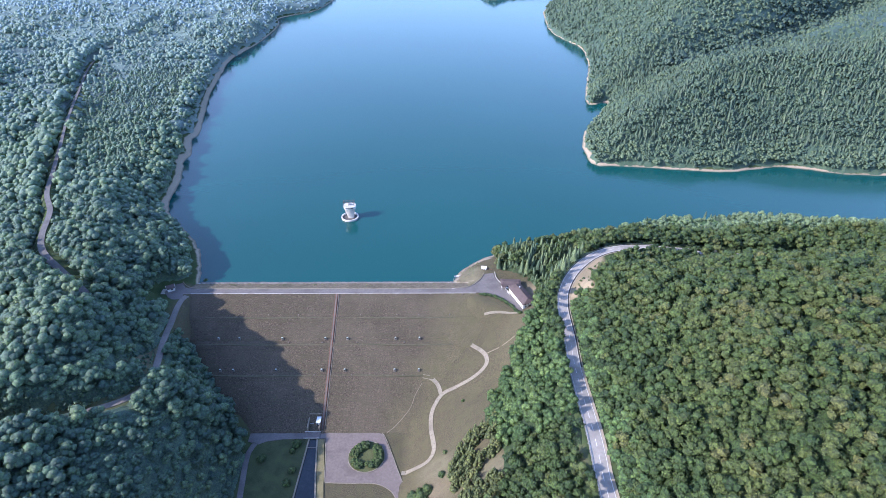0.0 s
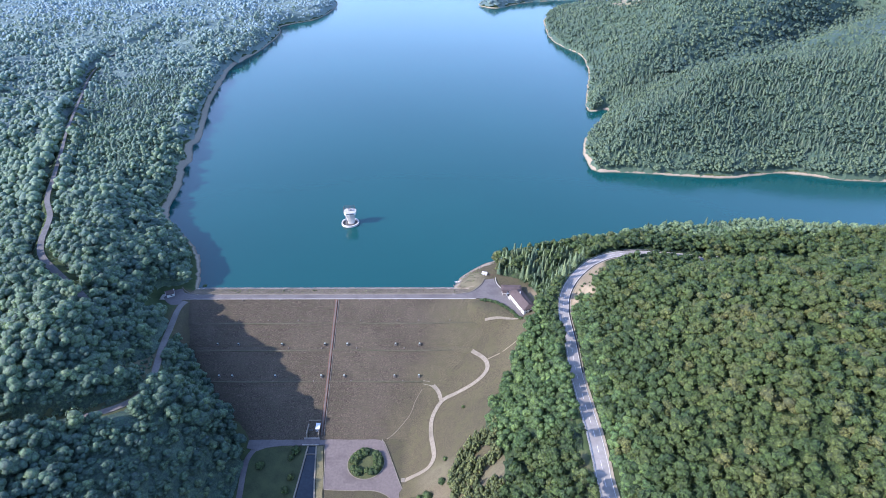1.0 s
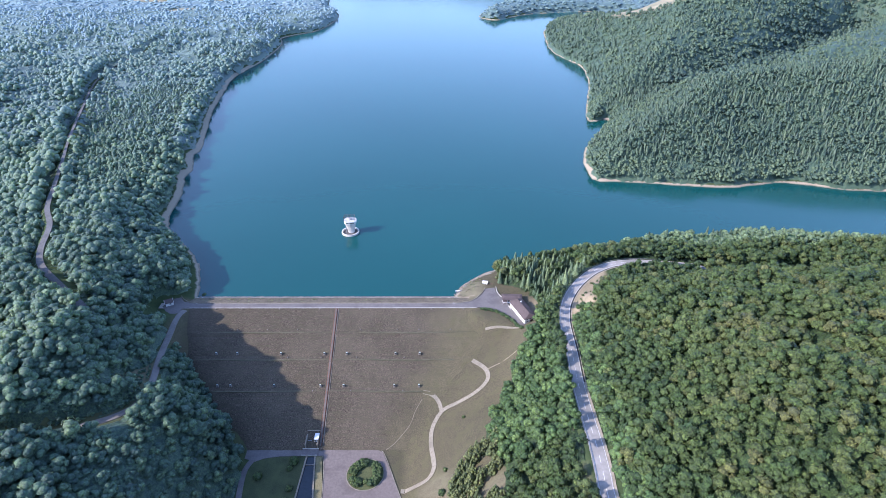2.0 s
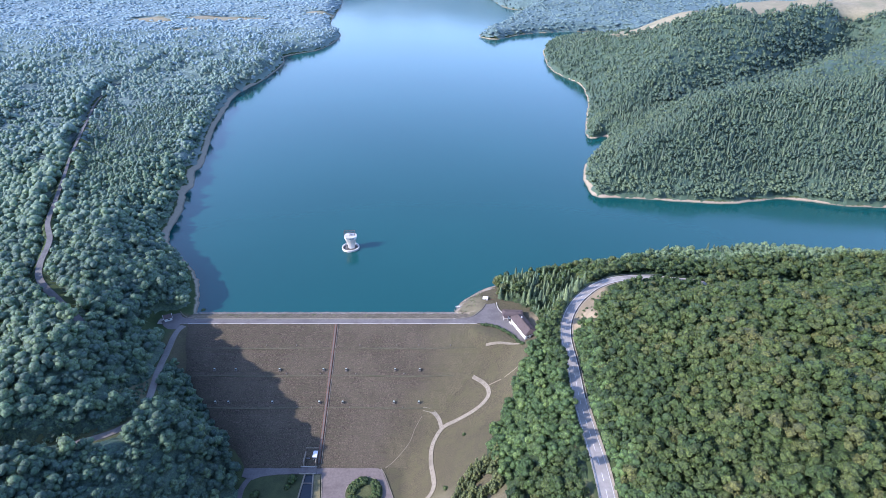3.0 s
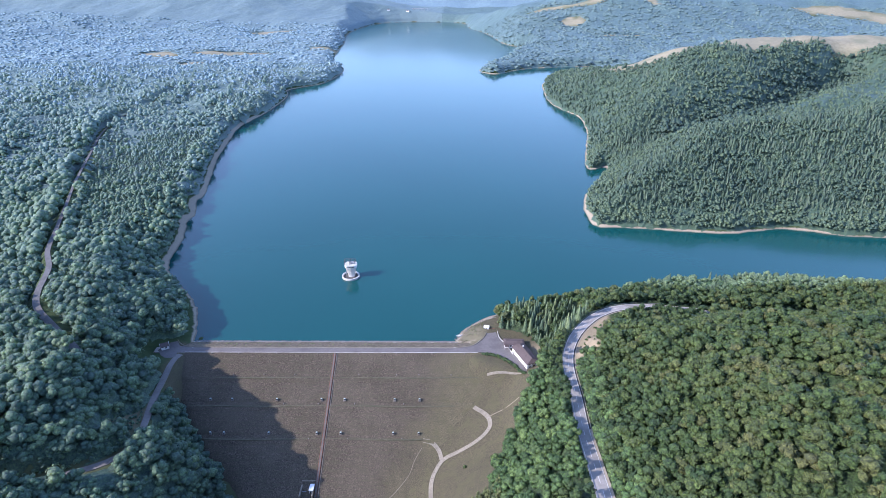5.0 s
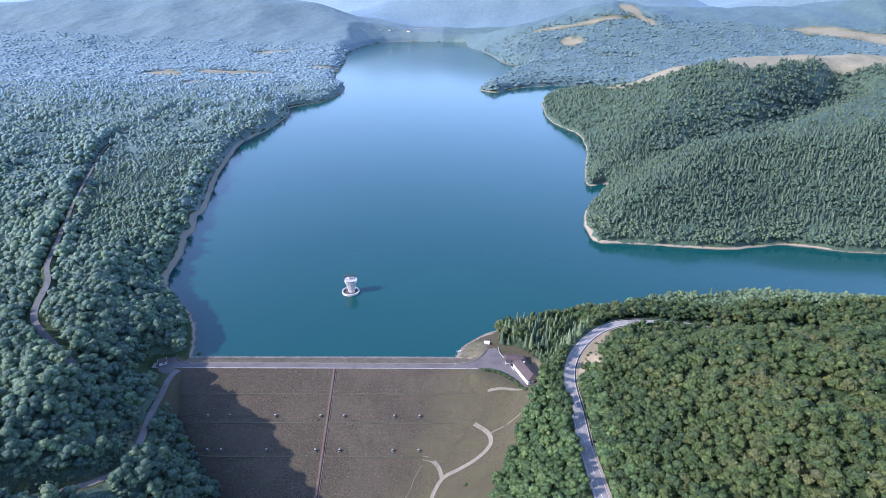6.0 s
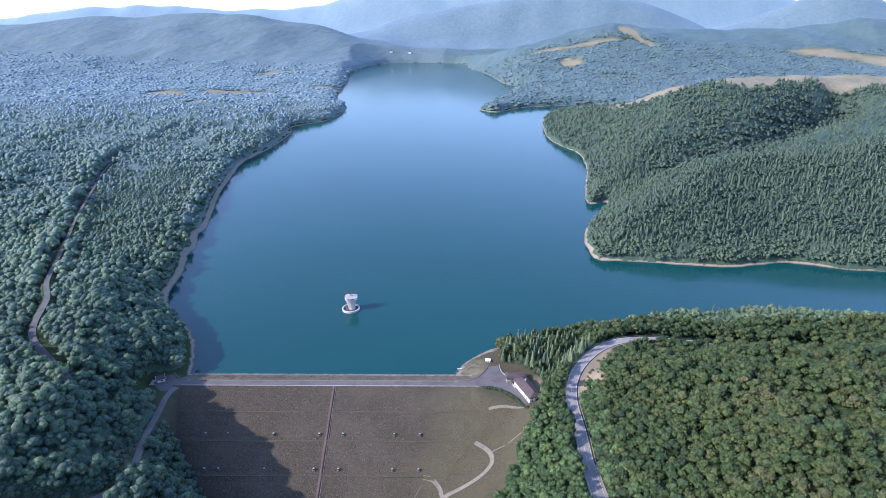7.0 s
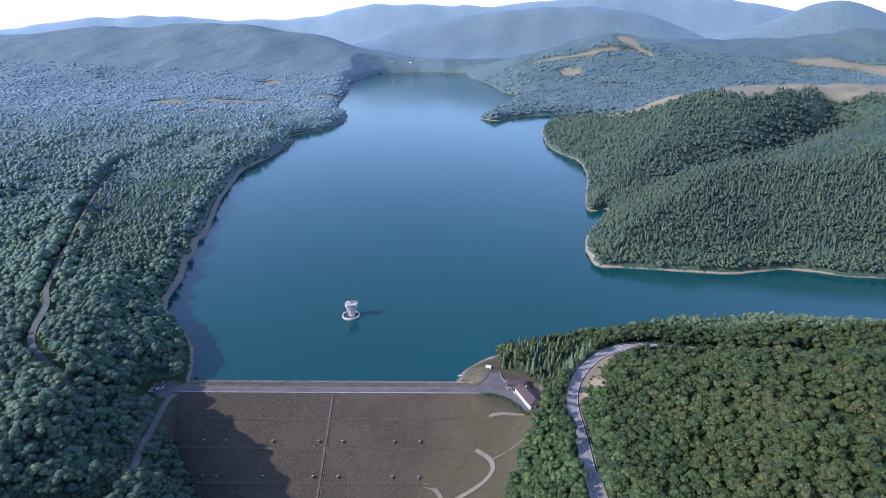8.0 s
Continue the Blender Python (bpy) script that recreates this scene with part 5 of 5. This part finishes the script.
    for pts, width in (([(56.5, 281), (48.5, 278.5), (39, 277), (32, 275.5)], 0.7), ([(-13.5, 260.5), (-18.1, 252.9), (-21.7, 244.2), (-30.8, 234), (-36.2, 230.2)], 0.4)):
        tagged(part("footpath", ribbon(curve_points(pts, 2), width, land_or_dam, 0.4, 0, 0.14), FOOT), "narrow worn footpath in the grass", "footpath", kind="structure")


build_gutters()
FLOOR = -38.8


def build_valley():
    z = FLOOR + 0.28
    toe_road = [(-136, 230.6), (-126, 223.6), (-119, 221.5), (-114, 223.8), (-104, 225.4), (-90, 225.6), (-81, 225.6), (-76.2, 226), (-76.2, 230.6)]
    tagged(part("toe_road", slab(toe_road, z, 0.9), WORN_ASPHALT), "grey asphalt road along the foot of the dam", "road", kind="structure")
    lot = [(-76.2, 230.6), (-76.2, 226), (-74, 216), (-71.2, 194.5), (-40.2, 193.6), (-31.5, 189.6), (-27.4, 184), (-22, 170), (-14, 171), (-20, 184), (-25.2, 196.6), (-31.2, 211.7), (-36.3, 224.0), (-38.5, 228.5), (-42.6, 230.6)]
    tagged(part("car_park", slab(lot, z + 0.004, 0.9), LOT), "pinkish worn asphalt car park below the dam", "pavement", kind="structure")
    kerb = tagged(empty("car_park_kerb"), "low concrete kerb round the car park", "kerb", kind="structure")
    runs = [[(-71.2, 194.2, z), (-56, 193.6, z), (-40.2, 193.3, z), (-31.5, 189.3, z), (-27.6, 184, z), (-22.6, 171, z)], [(-19.6, 184.3, z), (-25, 196.8, z), (-31, 212, z), (-36, 224.4, z), (-39, 229.4, z), (-43, 231.1, z), (-76, 231.1, z), (-134, 231.1, z)],
            [(-76.6, 225.4, z), (-74.2, 215.4, z), (-71.6, 194.6, z)]]
    for k, run in enumerate(runs):
        part("kerb_run", ribbon(curve_points(run, 2), 0.4, 0.18, 0.5), PATH_CONCRETE, kerb)
    loop = [(-121, 222.5, z), (-123.4, 216, z), (-123, 206, z), (-121.4, 195, z), (-119.5, 180, z), (-117, 150, z)]
    tagged(part("valley_lane", ribbon(curve_points(loop, 3), 3.4, 0.0, 0.6), WORN_ASPHALT), "narrow asphalt lane in the valley meadow", "road", kind="structure")
    # round bed
    bed = tagged(empty("round_bed", (-47.8, 212.2, z)), "round planted island with a concrete rim and shrubs", "flower bed")
    bed.matrix_world = Matrix()
    ring = [(-47.8 + 11.6 * math.cos(a), 212.2 + 11.2 * math.sin(a), z) for a in np.linspace(0, 6.2832, 49)]
    part("rim", ribbon(np.array(ring), 0.5, 0.22, 0.5), PATH_CONCRETE, bed)
    part("soil", slab([(p[0] * 1.0, p[1]) for p in ring[:-1]], z + 0.1, 0.3), ISLAND, bed, "dull green grass island")
    # outlet building and channel
    outlet = tagged(empty("outlet_works"), "concrete outlet works with a pale blue roofed gate house", "outlet works")
    for cx, sx, cy, sy, top in ((-88.6, 0.8, 236.5, 11, -34.2), (-80.9, 0.8, 236.5, 11, -34.2), (-84.7, 8.5, 241.6, 0.8, -33.2)):
        part("side_wall", block(cx, cy, (FLOOR - 2 + top) / 2, sx, sy, top - FLOOR + 2, 0, 0.05), PATH_CONCRETE, outlet)
    part("slab_deck", block(-84.75, 238.5, -36.4, 7.2, 5.0, 0.5), CONCRETE, outlet)
    gate = part("gate_house", block(-81.9, 236.6, -34.8, 2.4, 4.4, 2.8, 0, 0.05), WHITE, outlet, "white rendered gate house")
    part("gate_roof", block(-81.9, 236.6, -33.25, 2.9, 5.0, 0.3, 0, 0.04), BLUE, gate, "pale blue sheet roof")
    part("door", block(-82.4, 234.38, -35.2, 0.8, 0.08, 1.9), DARK, gate)
    part("window", block(-81.3, 234.38, -34.7, 0.8, 0.08, 0.8), GLASS, gate)
    part("screen", block(-86.6, 235.4, -36.9, 2.6, 0.3, 2.8), STEEL, outlet, "grey steel screen")
    bridge = tagged(empty("channel_bridge"), "short concrete bridge carrying the toe road over the channel", "bridge")
    part("deck", block(-85.3, 228.1, z + 0.03, 10.5, 5.2, 0.5, 0, 0.04), WORN_ASPHALT, bridge)
    for y in (225.6, 230.7):
        part("parapet", block(-85.3, y, z + 0.55, 10.5, 0.3, 0.9, 0, 0.03), CONCRETE, bridge)
    channel = tagged(empty("outlet_channel"), "straight concrete channel with dark still water", "channel", kind="structure")
    for x0, x1, x2, x3 in ((-86.7, -87.4, -88.1, -89.7), (-81.4, -78.4, -75.2, -68.0)):
        line = np.array([(x0, 225.4, FLOOR), (x1, 204, FLOOR), (x2, 184.5, FLOOR), (x3, 140, FLOOR)])
        part("channel_wall", ribbon(curve_points(line, 4), 0.7, 0.75, 3.2), OLD_STONE, channel)
        part("coping", ribbon(curve_points(line, 4), 0.95, 0.87, 0.12), PATH_CONCRETE, channel)
    pool = [(-86.6, 225.3), (-81.5, 225.3), (-78.5, 204), (-75.3, 184.5), (-68.1, 140), (-89.6, 140), (-88.0, 184.5), (-87.3, 204)]
    part("channel_water", slab(pool, FLOOR + 0.05, 0.8), POOL, channel, "dark still water")
    part("weir", block(-83.8, 219, FLOOR + 0.2, 6.0, 0.5, 0.7), OLD_STONE, channel)
    verge = [(-80.7, 225.0), (-77.2, 225.0), (-73.2, 205), (-71.9, 194), (-69.5, 180), (-73.8, 180), (-77.6, 204)]
    tagged(part("channel_verge", slab(verge, FLOOR + 0.5, 1.0), MEADOW), "strip of dry grass beside the channel", "grass verge", kind="structure")


build_valley()


# ---------------------------------------------------------------- shrubs and hedges
def make_shrub(seed, tone):
    bush = empty("shrub")
    v, f = broad_crown(300 + seed, 7, 20, 0.4, 3.0, 1.6, 2.0)
    new("foliage", crown_mesh(v, f, tone, BEECH)).parent = bush
    stem = block(0, 0, 0.4, 0.3, 0.3, 1.4)
    part("stem", stem, BARK, bush)
    return tagged(bush, "rounded dense green shrub in the round bed", "shrub", "shrubs of the round bed")


def place_shrubs():
    protos = [make_shrub(k, 0.25 + 0.1 * k) for k in range(4)]
    r = np.random.RandomState(3)
    spots = []
    for start, end in ((92, 186), (-44, 58), (206, 252)):
        for k, a in enumerate(range(start, end, 8)):
            rad = (9.0, 6.6)[k % 2] + r.uniform(-0.4, 0.4)
            spots.append((-47.8 + rad * math.cos(radians(a)), 212.2 + rad * math.sin(radians(a)), FLOOR + 0.3, r.uniform(0.56, 0.68)))
    spots += [(-46.5, 206.5, FLOOR + 0.3, 0.6), (-43.6, 205.6, FLOOR + 0.3, 0.75)]
    set_trees(spots, protos)
    hedge = []
    line = curve_points([(29.5, 322.6), (37, 321.0), (45, 315.8), (51.5, 308.6), (57.3, 300.2)], 1.5)
    for k, (x, y) in enumerate(line):
        hedge.append((x, y, float(land_or_dam(np.array([x]), np.array([y]))[0]), 0.38 + 0.06 * (k % 3)))
    small = [make_shrub(10 + k, 0.1 + 0.12 * k) for k in range(3)]
    for s in small:
        s.name = "hedge_plant"
        tagged(s, "low clipped green hedge plant at the forecourt edge", "hedge plant", "hedge along the forecourt")
    set_trees(hedge, small)
    lone = [make_shrub(20 + k, 0.3 + 0.15 * k) for k in range(3)]
    for s in lone:
        s.name = "meadow_bush"
        tagged(s, "single bushy green shrub in the meadow", "bush", "bushes in the valley meadow")
    spots = [(-93.5, 221, 1.0), (-95.5, 216, 0.6), (-93, 202, 0.7), (-114, 210, 0.9), (-94, 193, 0.8), (2, 200, 0.5), (-16, 178, 1.3), (-12, 176, 1.4), (-8, 178, 1.0), (0, 184, 0.7), (14, 240, 0.4), (-186, 350, 0.9), (-188, 346, 0.8)]
    set_trees([(x, y, float(land_or_dam(np.array([x]), np.array([y]))[0]), s) for x, y, s in spots], lone)


place_shrubs()


# ---------------------------------------------------------------- buildings
def hip_roof(length, width, eave, ridge, over=0.6, hip=2.5):
    bm = bmesh.new()
    a, b = length / 2 + over, width / 2 + over
    lower = [bm.verts.new(p) for p in ((-a, -b, eave), (a, -b, eave), (a, b, eave), (-a, b, eave))]
    top = [bm.verts.new(p) for p in ((-a + hip, 0, ridge), (a - hip, 0, ridge))]
    under = [bm.verts.new((v.co.x, v.co.y, eave - 0.25)) for v in lower]
    bm.faces.new((lower[0], lower[1], top[1], top[0]))
    bm.faces.new((lower[1], lower[2], top[1]))
    bm.faces.new((lower[2], lower[3], top[0], top[1]))
    bm.faces.new((lower[3], lower[0], top[0]))
    for i in range(4):
        j = (i + 1) % 4
        bm.faces.new((under[i], under[j], lower[j], lower[i]))
    bm.faces.new(under[::-1])
    bmesh.ops.recalc_face_normals(bm, faces=bm.faces)
    return bm


def opening(parent, name, x, y, z, w, h, face, deep=0.12):
    """A window or door on a wall: frame, panes. face: the axis along which it looks, x or y, with its sign."""
    axis, sign = face
    sx, sy = (deep, w) if axis == "x" else (w, deep)
    frame_ob = part(name, block(x, y, z, sx, sy, h), STEEL if name == "window" else DARK_DOOR, parent)
    if name == "window":
        ox, oy = (sign * 0.05, 0) if axis == "x" else (0, sign * 0.05)
        for k in (-1, 1):
            px, py = (x + ox, y + oy + k * w * 0.235) if axis == "x" else (x + ox + k * w * 0.235, y + oy)
            gx, gy = (deep, w * 0.4) if axis == "x" else (w * 0.4, deep)
            part("pane", block(px, py, z, gx, gy, h * 0.84), GLASS, frame_ob)


def build_house():
    house = tagged(empty("house", (59.6, 316.6, 3.9), -68), "white rendered long house with a brown hipped roof", "house")
    L, W, top = 21.5, 9.0, 5.0
    part("wall", block(0, 0, top / 2 - 0.5, L, W, top + 1.0), WHITE, house)
    roof = part("roof", hip_roof(L, W, top, top + 2.6, 0.9), ROOF, house, "brown tiled hipped roof")
    for k in range(12):
        y = -(W / 2 + 0.6) + (W / 2 + 0.6) * k / 12
        z = top + 2.6 * k / 12
        for s in (-1, 1):
            part("tile_course", block(0, s * y, z + 0.05, L + 1.0 - 5.0 * k / 12, 0.1, 0.09), ROOF, roof)
    part("ridge", block(0, 0, top + 2.62, L - 3.8, 0.35, 0.2, 0, 0.05), ROOF, roof)
    part("chimney", block(-5, 0.9, top + 2.5, 0.7, 0.9, 1.6, 0, 0.04), WHITE, roof)
    part("plinth", block(0, 0, -0.1, L + 0.16, W + 0.16, 1.0), CONCRETE, house)
    for x in (-8.6, -6.1, -3.6, -1.1, 1.4, 3.9, 6.4, 8.9):
        opening(house, "window", x, -W / 2, 3.7, 0.95, 1.1, ("y", -1))
        opening(house, "window" if x not in (-3.6, 6.4) else "door", x, -W / 2, 1.5, 1.0, 1.25 if x not in (-3.6, 6.4) else 2.1, ("y", -1))
        opening(house, "window", x, W / 2, 3.7, 1.3, 1.3, ("y", 1))
    for y in (-2.4, 0.0, 2.4):
        opening(house, "window", L / 2, y, 3.9, 1.1, 1.3, ("x", 1))
    opening(house, "door", L / 2, 1.2, 1.5, 2.2, 2.4, ("x", 1))
    opening(house, "window", L / 2, -2.2, 1.7, 1.2, 1.3, ("x", 1))
    for s in (-1, 1):
        part("eave_gutter", block(0, s * (W / 2 + 0.66), top - 0.1, L + 1.2, 0.14, 0.16), STEEL, house)
    wing = tagged(empty("house_wing", (53.4, 333.0, 3.9), -2), "low wing with a shallow brown roof behind the house", "annexe")
    part("wall", block(0, 0, 1.4, 14.2, 6.6, 3.4), WHITE, wing)
    roof = part("roof", hip_roof(14.2, 6.6, 3.1, 3.9, 0.7, 2.2), ROOF, wing, "shallow brown sheet roof")
    for k in range(10):
        part("seam", block(-6.4 + 1.42 * k, -2.0, 3.5, 0.07, 3.6, 0.08), ROOF, roof)
    for x in (-5.2, -2.4, 0.4):
        opening(wing, "window", x, -3.3, 1.7, 1.5, 1.2, ("y", -1))
    opening(wing, "door", -7.1, 0.5, 1.2, 2.2, 2.3, ("x", -1))
    part("porch_roof", block(-5.5, -4.6, 2.6, 3.4, 2.6, 0.18), ROOF, wing)
    for x in (-7.0, -4.0):
        part("porch_post", block(x, -5.7, 1.25, 0.18, 0.18, 2.6), WHITE, wing)
    steps = tagged(empty("entrance_steps"), "pale concrete entrance steps beside the forecourt", "steps")
    for k in range(4):
        part("step", block(50.9, 324.4 - 0.4 * k, 4.15 + 0.16 * (3 - k), 3.4, 0.42, 0.34, -68), CONCRETE, steps)
    shed = tagged(empty("gate_shed", (34.2, 353.2, 4.0), -12), "small white hut with a flat roof at the shore road's end", "shed")
    part("wall", block(0, 0, 1.2, 3.6, 2.6, 2.6), WHITE, shed)
    part("roof", block(0, 0, 2.62, 4.3, 3.3, 0.24, 0, 0.05), WHITE, shed)
    part("door", block(0.4, -1.31, 1.05, 0.9, 0.06, 2.0), DARK_DOOR, shed)
    part("window", block(-1.0, -1.31, 1.5, 0.9, 0.06, 0.8), GLASS, shed)
    gate = tagged(empty("shore_gate"), "low dark gate across the end of the shore road", "gate")
    part("bar", block(38.4, 352.6, 5.2, 4.6, 0.14, 0.16), RUST, gate)
    for x in (36.2, 40.7):
        part("post", block(x, 352.6, 4.7, 0.22, 0.22, 1.6), DARK_DOOR, gate)
    boat = tagged(empty("boat", (12.4, 348.6, 0.7), 12), "small white boat drawn up on the shore", "boat")
    bm = bmesh.new()
    hull = [(-2.0, 0.75), (0.6, 0.85), (1.7, 0.5), (2.3, 0.0)]
    rim = [bm.verts.new((x, y, 0.7)) for x, y in hull] + [bm.verts.new((x, -y, 0.7)) for x, y in hull[-2::-1]]
    keel = [bm.verts.new((v.co.x * 0.8, v.co.y * 0.55, 0.0)) for v in rim]
    for i in range(len(rim)):
        j = (i + 1) % len(rim)
        bm.faces.new((rim[i], rim[j], keel[j], keel[i]))
    bm.faces.new(keel[::-1])
    bmesh.ops.recalc_face_normals(bm, faces=bm.faces)
    part("hull", bm, WHITE, boat)
    for x in (-1.2, 0.3):
        part("thwart", block(x, 0, 0.55, 0.3, 1.4, 0.06), BARK, boat)
    part("cuddy", block(1.0, 0, 0.8, 1.2, 0.9, 0.4, 0, 0.1), WHITE, boat)
    hut = tagged(empty("guard_hut", (-206.5, 328.5, 3.95), 28), "small white gabled hut beside the dam's end", "hut")
    part("wall", block(0, 0, 1.3, 5.2, 4.2, 2.8), WHITE, hut)
    bm = bmesh.new()
    pts = [(-3.0, -2.6, 2.6), (3.0, -2.6, 2.6), (3.0, 2.6, 2.6), (-3.0, 2.6, 2.6), (-3.0, 0, 5.0), (3.0, 0, 5.0)]
    v = [bm.verts.new(p) for p in pts]
    for f in ((0, 1, 5, 4), (2, 3, 4, 5), (0, 4, 3), (1, 2, 5), (3, 2, 1, 0)):
        bm.faces.new([v[i] for i in f])
    bmesh.ops.recalc_face_normals(bm, faces=bm.faces)
    part("roof", bm, ROOF, hut, "steep dark brown roof")
    for s in (-1, 1):
        for e in (-1, 1):
            bm = bmesh.new()
            box(bm, 0, 0, 0, 0.14, 3.7, 0.3)
            bmesh.ops.transform(bm, matrix=Matrix.Translation((s * 3.02, e * 1.3, 3.85)) @ Matrix.Rotation(-e * math.atan2(2.4, 2.6), 4, "X"), verts=bm.verts)
            part("barge_board", bm, WHITE, hut, "white barge board")
    part("gable", block(2.62, 0, 3.1, 0.1, 2.8, 1.2), WHITE, hut)
    opening(hut, "window", 0.6, -2.1, 1.6, 1.4, 1.1, ("y", -1))
    opening(hut, "door", 2.6, 0.4, 1.1, 1.0, 2.1, ("x", 1))


build_house()


def build_tower():
    """Intake tower: a flared white shaft in a round concrete collar, with a cabin and a steel gantry on top."""
    tower = tagged(empty("intake_tower", (-85.6, 441.5, 0)), "white flared concrete intake tower with a round collar in the lake", "water tower")

    def lathe(profile, sides=40):
        bm = bmesh.new()
        ringed = [[bm.verts.new((r * math.cos(6.28319 * k / sides), r * math.sin(6.28319 * k / sides), z)) for k in range(sides)] for r, z in profile]
        for a, b in zip(ringed[:-1], ringed[1:]):
            for k in range(sides):
                j = (k + 1) % sides
                bm.faces.new((a[k], a[j], b[j], b[k]))
        bmesh.ops.recalc_face_normals(bm, faces=bm.faces)
        return bm

    part("collar", lathe([(7.8, -2.0), (8.1, 1.2), (8.1, 1.8), (7.1, 1.8), (6.9, 1.3), (6.9, -1.5)]), CONCRETE_WHITE, tower, "pale round concrete collar")
    bm = lathe([(6.95, 0.5), (0.1, 0.5)])
    part("inner_deck", bm, DARK_DECK, tower, "dark grating inside the collar")

    def loft(sections):
        bm = bmesh.new()
        ringed = [[bm.verts.new((x * w + 0.9, y * dd + off, z)) for x, y in TOWER_PLAN] for w, dd, off, z in sections]
        n = len(TOWER_PLAN)
        for a, b in zip(ringed[:-1], ringed[1:]):
            for k in range(n):
                j = (k + 1) % n
                bm.faces.new((a[k], a[j], b[j], b[k]))
        bm.faces.new(ringed[0][::-1])
        bm.faces.new(ringed[-1])
        bmesh.ops.recalc_face_normals(bm, faces=bm.faces)
        return bm

    TOWER_PLAN = [(-1.0, 0.25), (-1.0, -0.55), (-0.62, -0.95), (0.0, -1.05), (0.62, -0.95), (1.0, -0.55), (1.0, 0.25), (0.7, 0.9), (-0.7, 0.9)]
    part("shaft", loft([(2.9, 2.9, 1.0, 0.6), (3.1, 3.0, 1.0, 3.0), (4.3, 3.7, 0.6, 8.0), (5.3, 4.4, 0.2, 11.2)]), CONCRETE_WHITE, tower, "white painted flared shaft")
    cabin = part("cabin", loft([(5.35, 4.45, 0.2, 11.25), (5.5, 4.6, 0.2, 13.3)]), WHITE, tower)
    for k, x in enumerate((-3.2, -1.9, -0.6, 0.7, 2.0, 3.2)):
        part("window", block(x + 0.9, -4.55 + 0.1 * abs(x) + (0.12 if abs(x) > 2.5 else 0), 12.3, 0.95, 0.35, 0.95, 9 * np.sign(x)), GLASS, cabin, "dark cabin window")
    part("roof_slab", loft([(5.7, 4.8, 0.2, 13.32), (5.7, 4.8, 0.2, 13.75)]), CONCRETE_WHITE, tower)
    part("hatch", block(1.4, 0.6, 14.2, 2.2, 2.0, 0.9, 0, 0.05), STEEL, tower)
    gantry = part("gantry", block(0, 2.8, 17.3, 10.0, 0.35, 0.4), DARK_DECK, tower, "dark steel gantry on the roof")
    part("gantry_beam", block(0, -1.4, 17.3, 10.0, 0.35, 0.4), DARK_DECK, gantry)
    for x in (-4.8, -1.6, 1.6, 4.8):
        part("cross_beam", block(x, 0.7, 17.3, 0.3, 4.6, 0.35), DARK_DECK, gantry)
    for x in (-4.8, 0.0, 4.8):
        for y in (-1.4, 2.8):
            part("column", block(x, y, 15.5, 0.32, 0.32, 3.6), DARK_DECK, gantry)
    for x in (-4.9, 4.9):
        part("railing", block(x, 0.3, 14.75, 0.08, 6.0, 0.1), STEEL, tower)
    for y in (-4.2, 3.8):
        part("railing", block(0, y, 14.75, 9.0 if y < 0 else 8.0, 0.08, 0.1), STEEL, tower)
    for x in (-4, -2, 0, 2, 4):
        part("railing_post", block(x, -4.2, 14.25, 0.08, 0.08, 1.1), STEEL, tower)
    part("ladder", block(-3.3, -2.4, 4.5, 0.5, 0.12, 8.0), STEEL, tower)


build_tower()


def build_far_end():
    """Pale buildings and a low viaduct among the woods past the head of the lake."""
    def ground_at(x, y):
        return float(land(np.array([float(x)]), np.array([float(y)]))[0]) + 6.5

    road = tagged(empty("viaduct", (-125, 3212, ground_at(-125, 3212) + 7), 12), "long low pale viaduct past the head of the lake", "viaduct")
    part("deck", block(0, 0, 5.0, 84, 7, 1.4), CONCRETE_WHITE, road)
    part("parapet", block(0, -3.4, 6.3, 84, 0.4, 1.2), CONCRETE_WHITE, road)
    for k in range(6):
        part("pier", block(-37.5 + 15 * k, 0, -3.0, 2.0, 5.0, 16.0), CONCRETE, road)
    for x, y, turn in ((-290, 3146, 10), (-190, 3167, -15)):
        house = tagged(empty("far_house", (x, y, ground_at(x, y)), turn), "small pale house with a brown roof among far woods", "house", "houses at the head of the lake")
        part("wall", block(0, 0, 2.0, 15, 10, 8.0), WHITE, house)
        part("roof", hip_roof(15, 10, 6.0, 9.0, 0.6, 2.5), ROOF, house, "brown hipped roof")
        for k in (-4, 0, 4):
            part("window", block(k, -5.05, 3.4, 1.4, 0.15, 1.6), GLASS, house)


build_far_end()
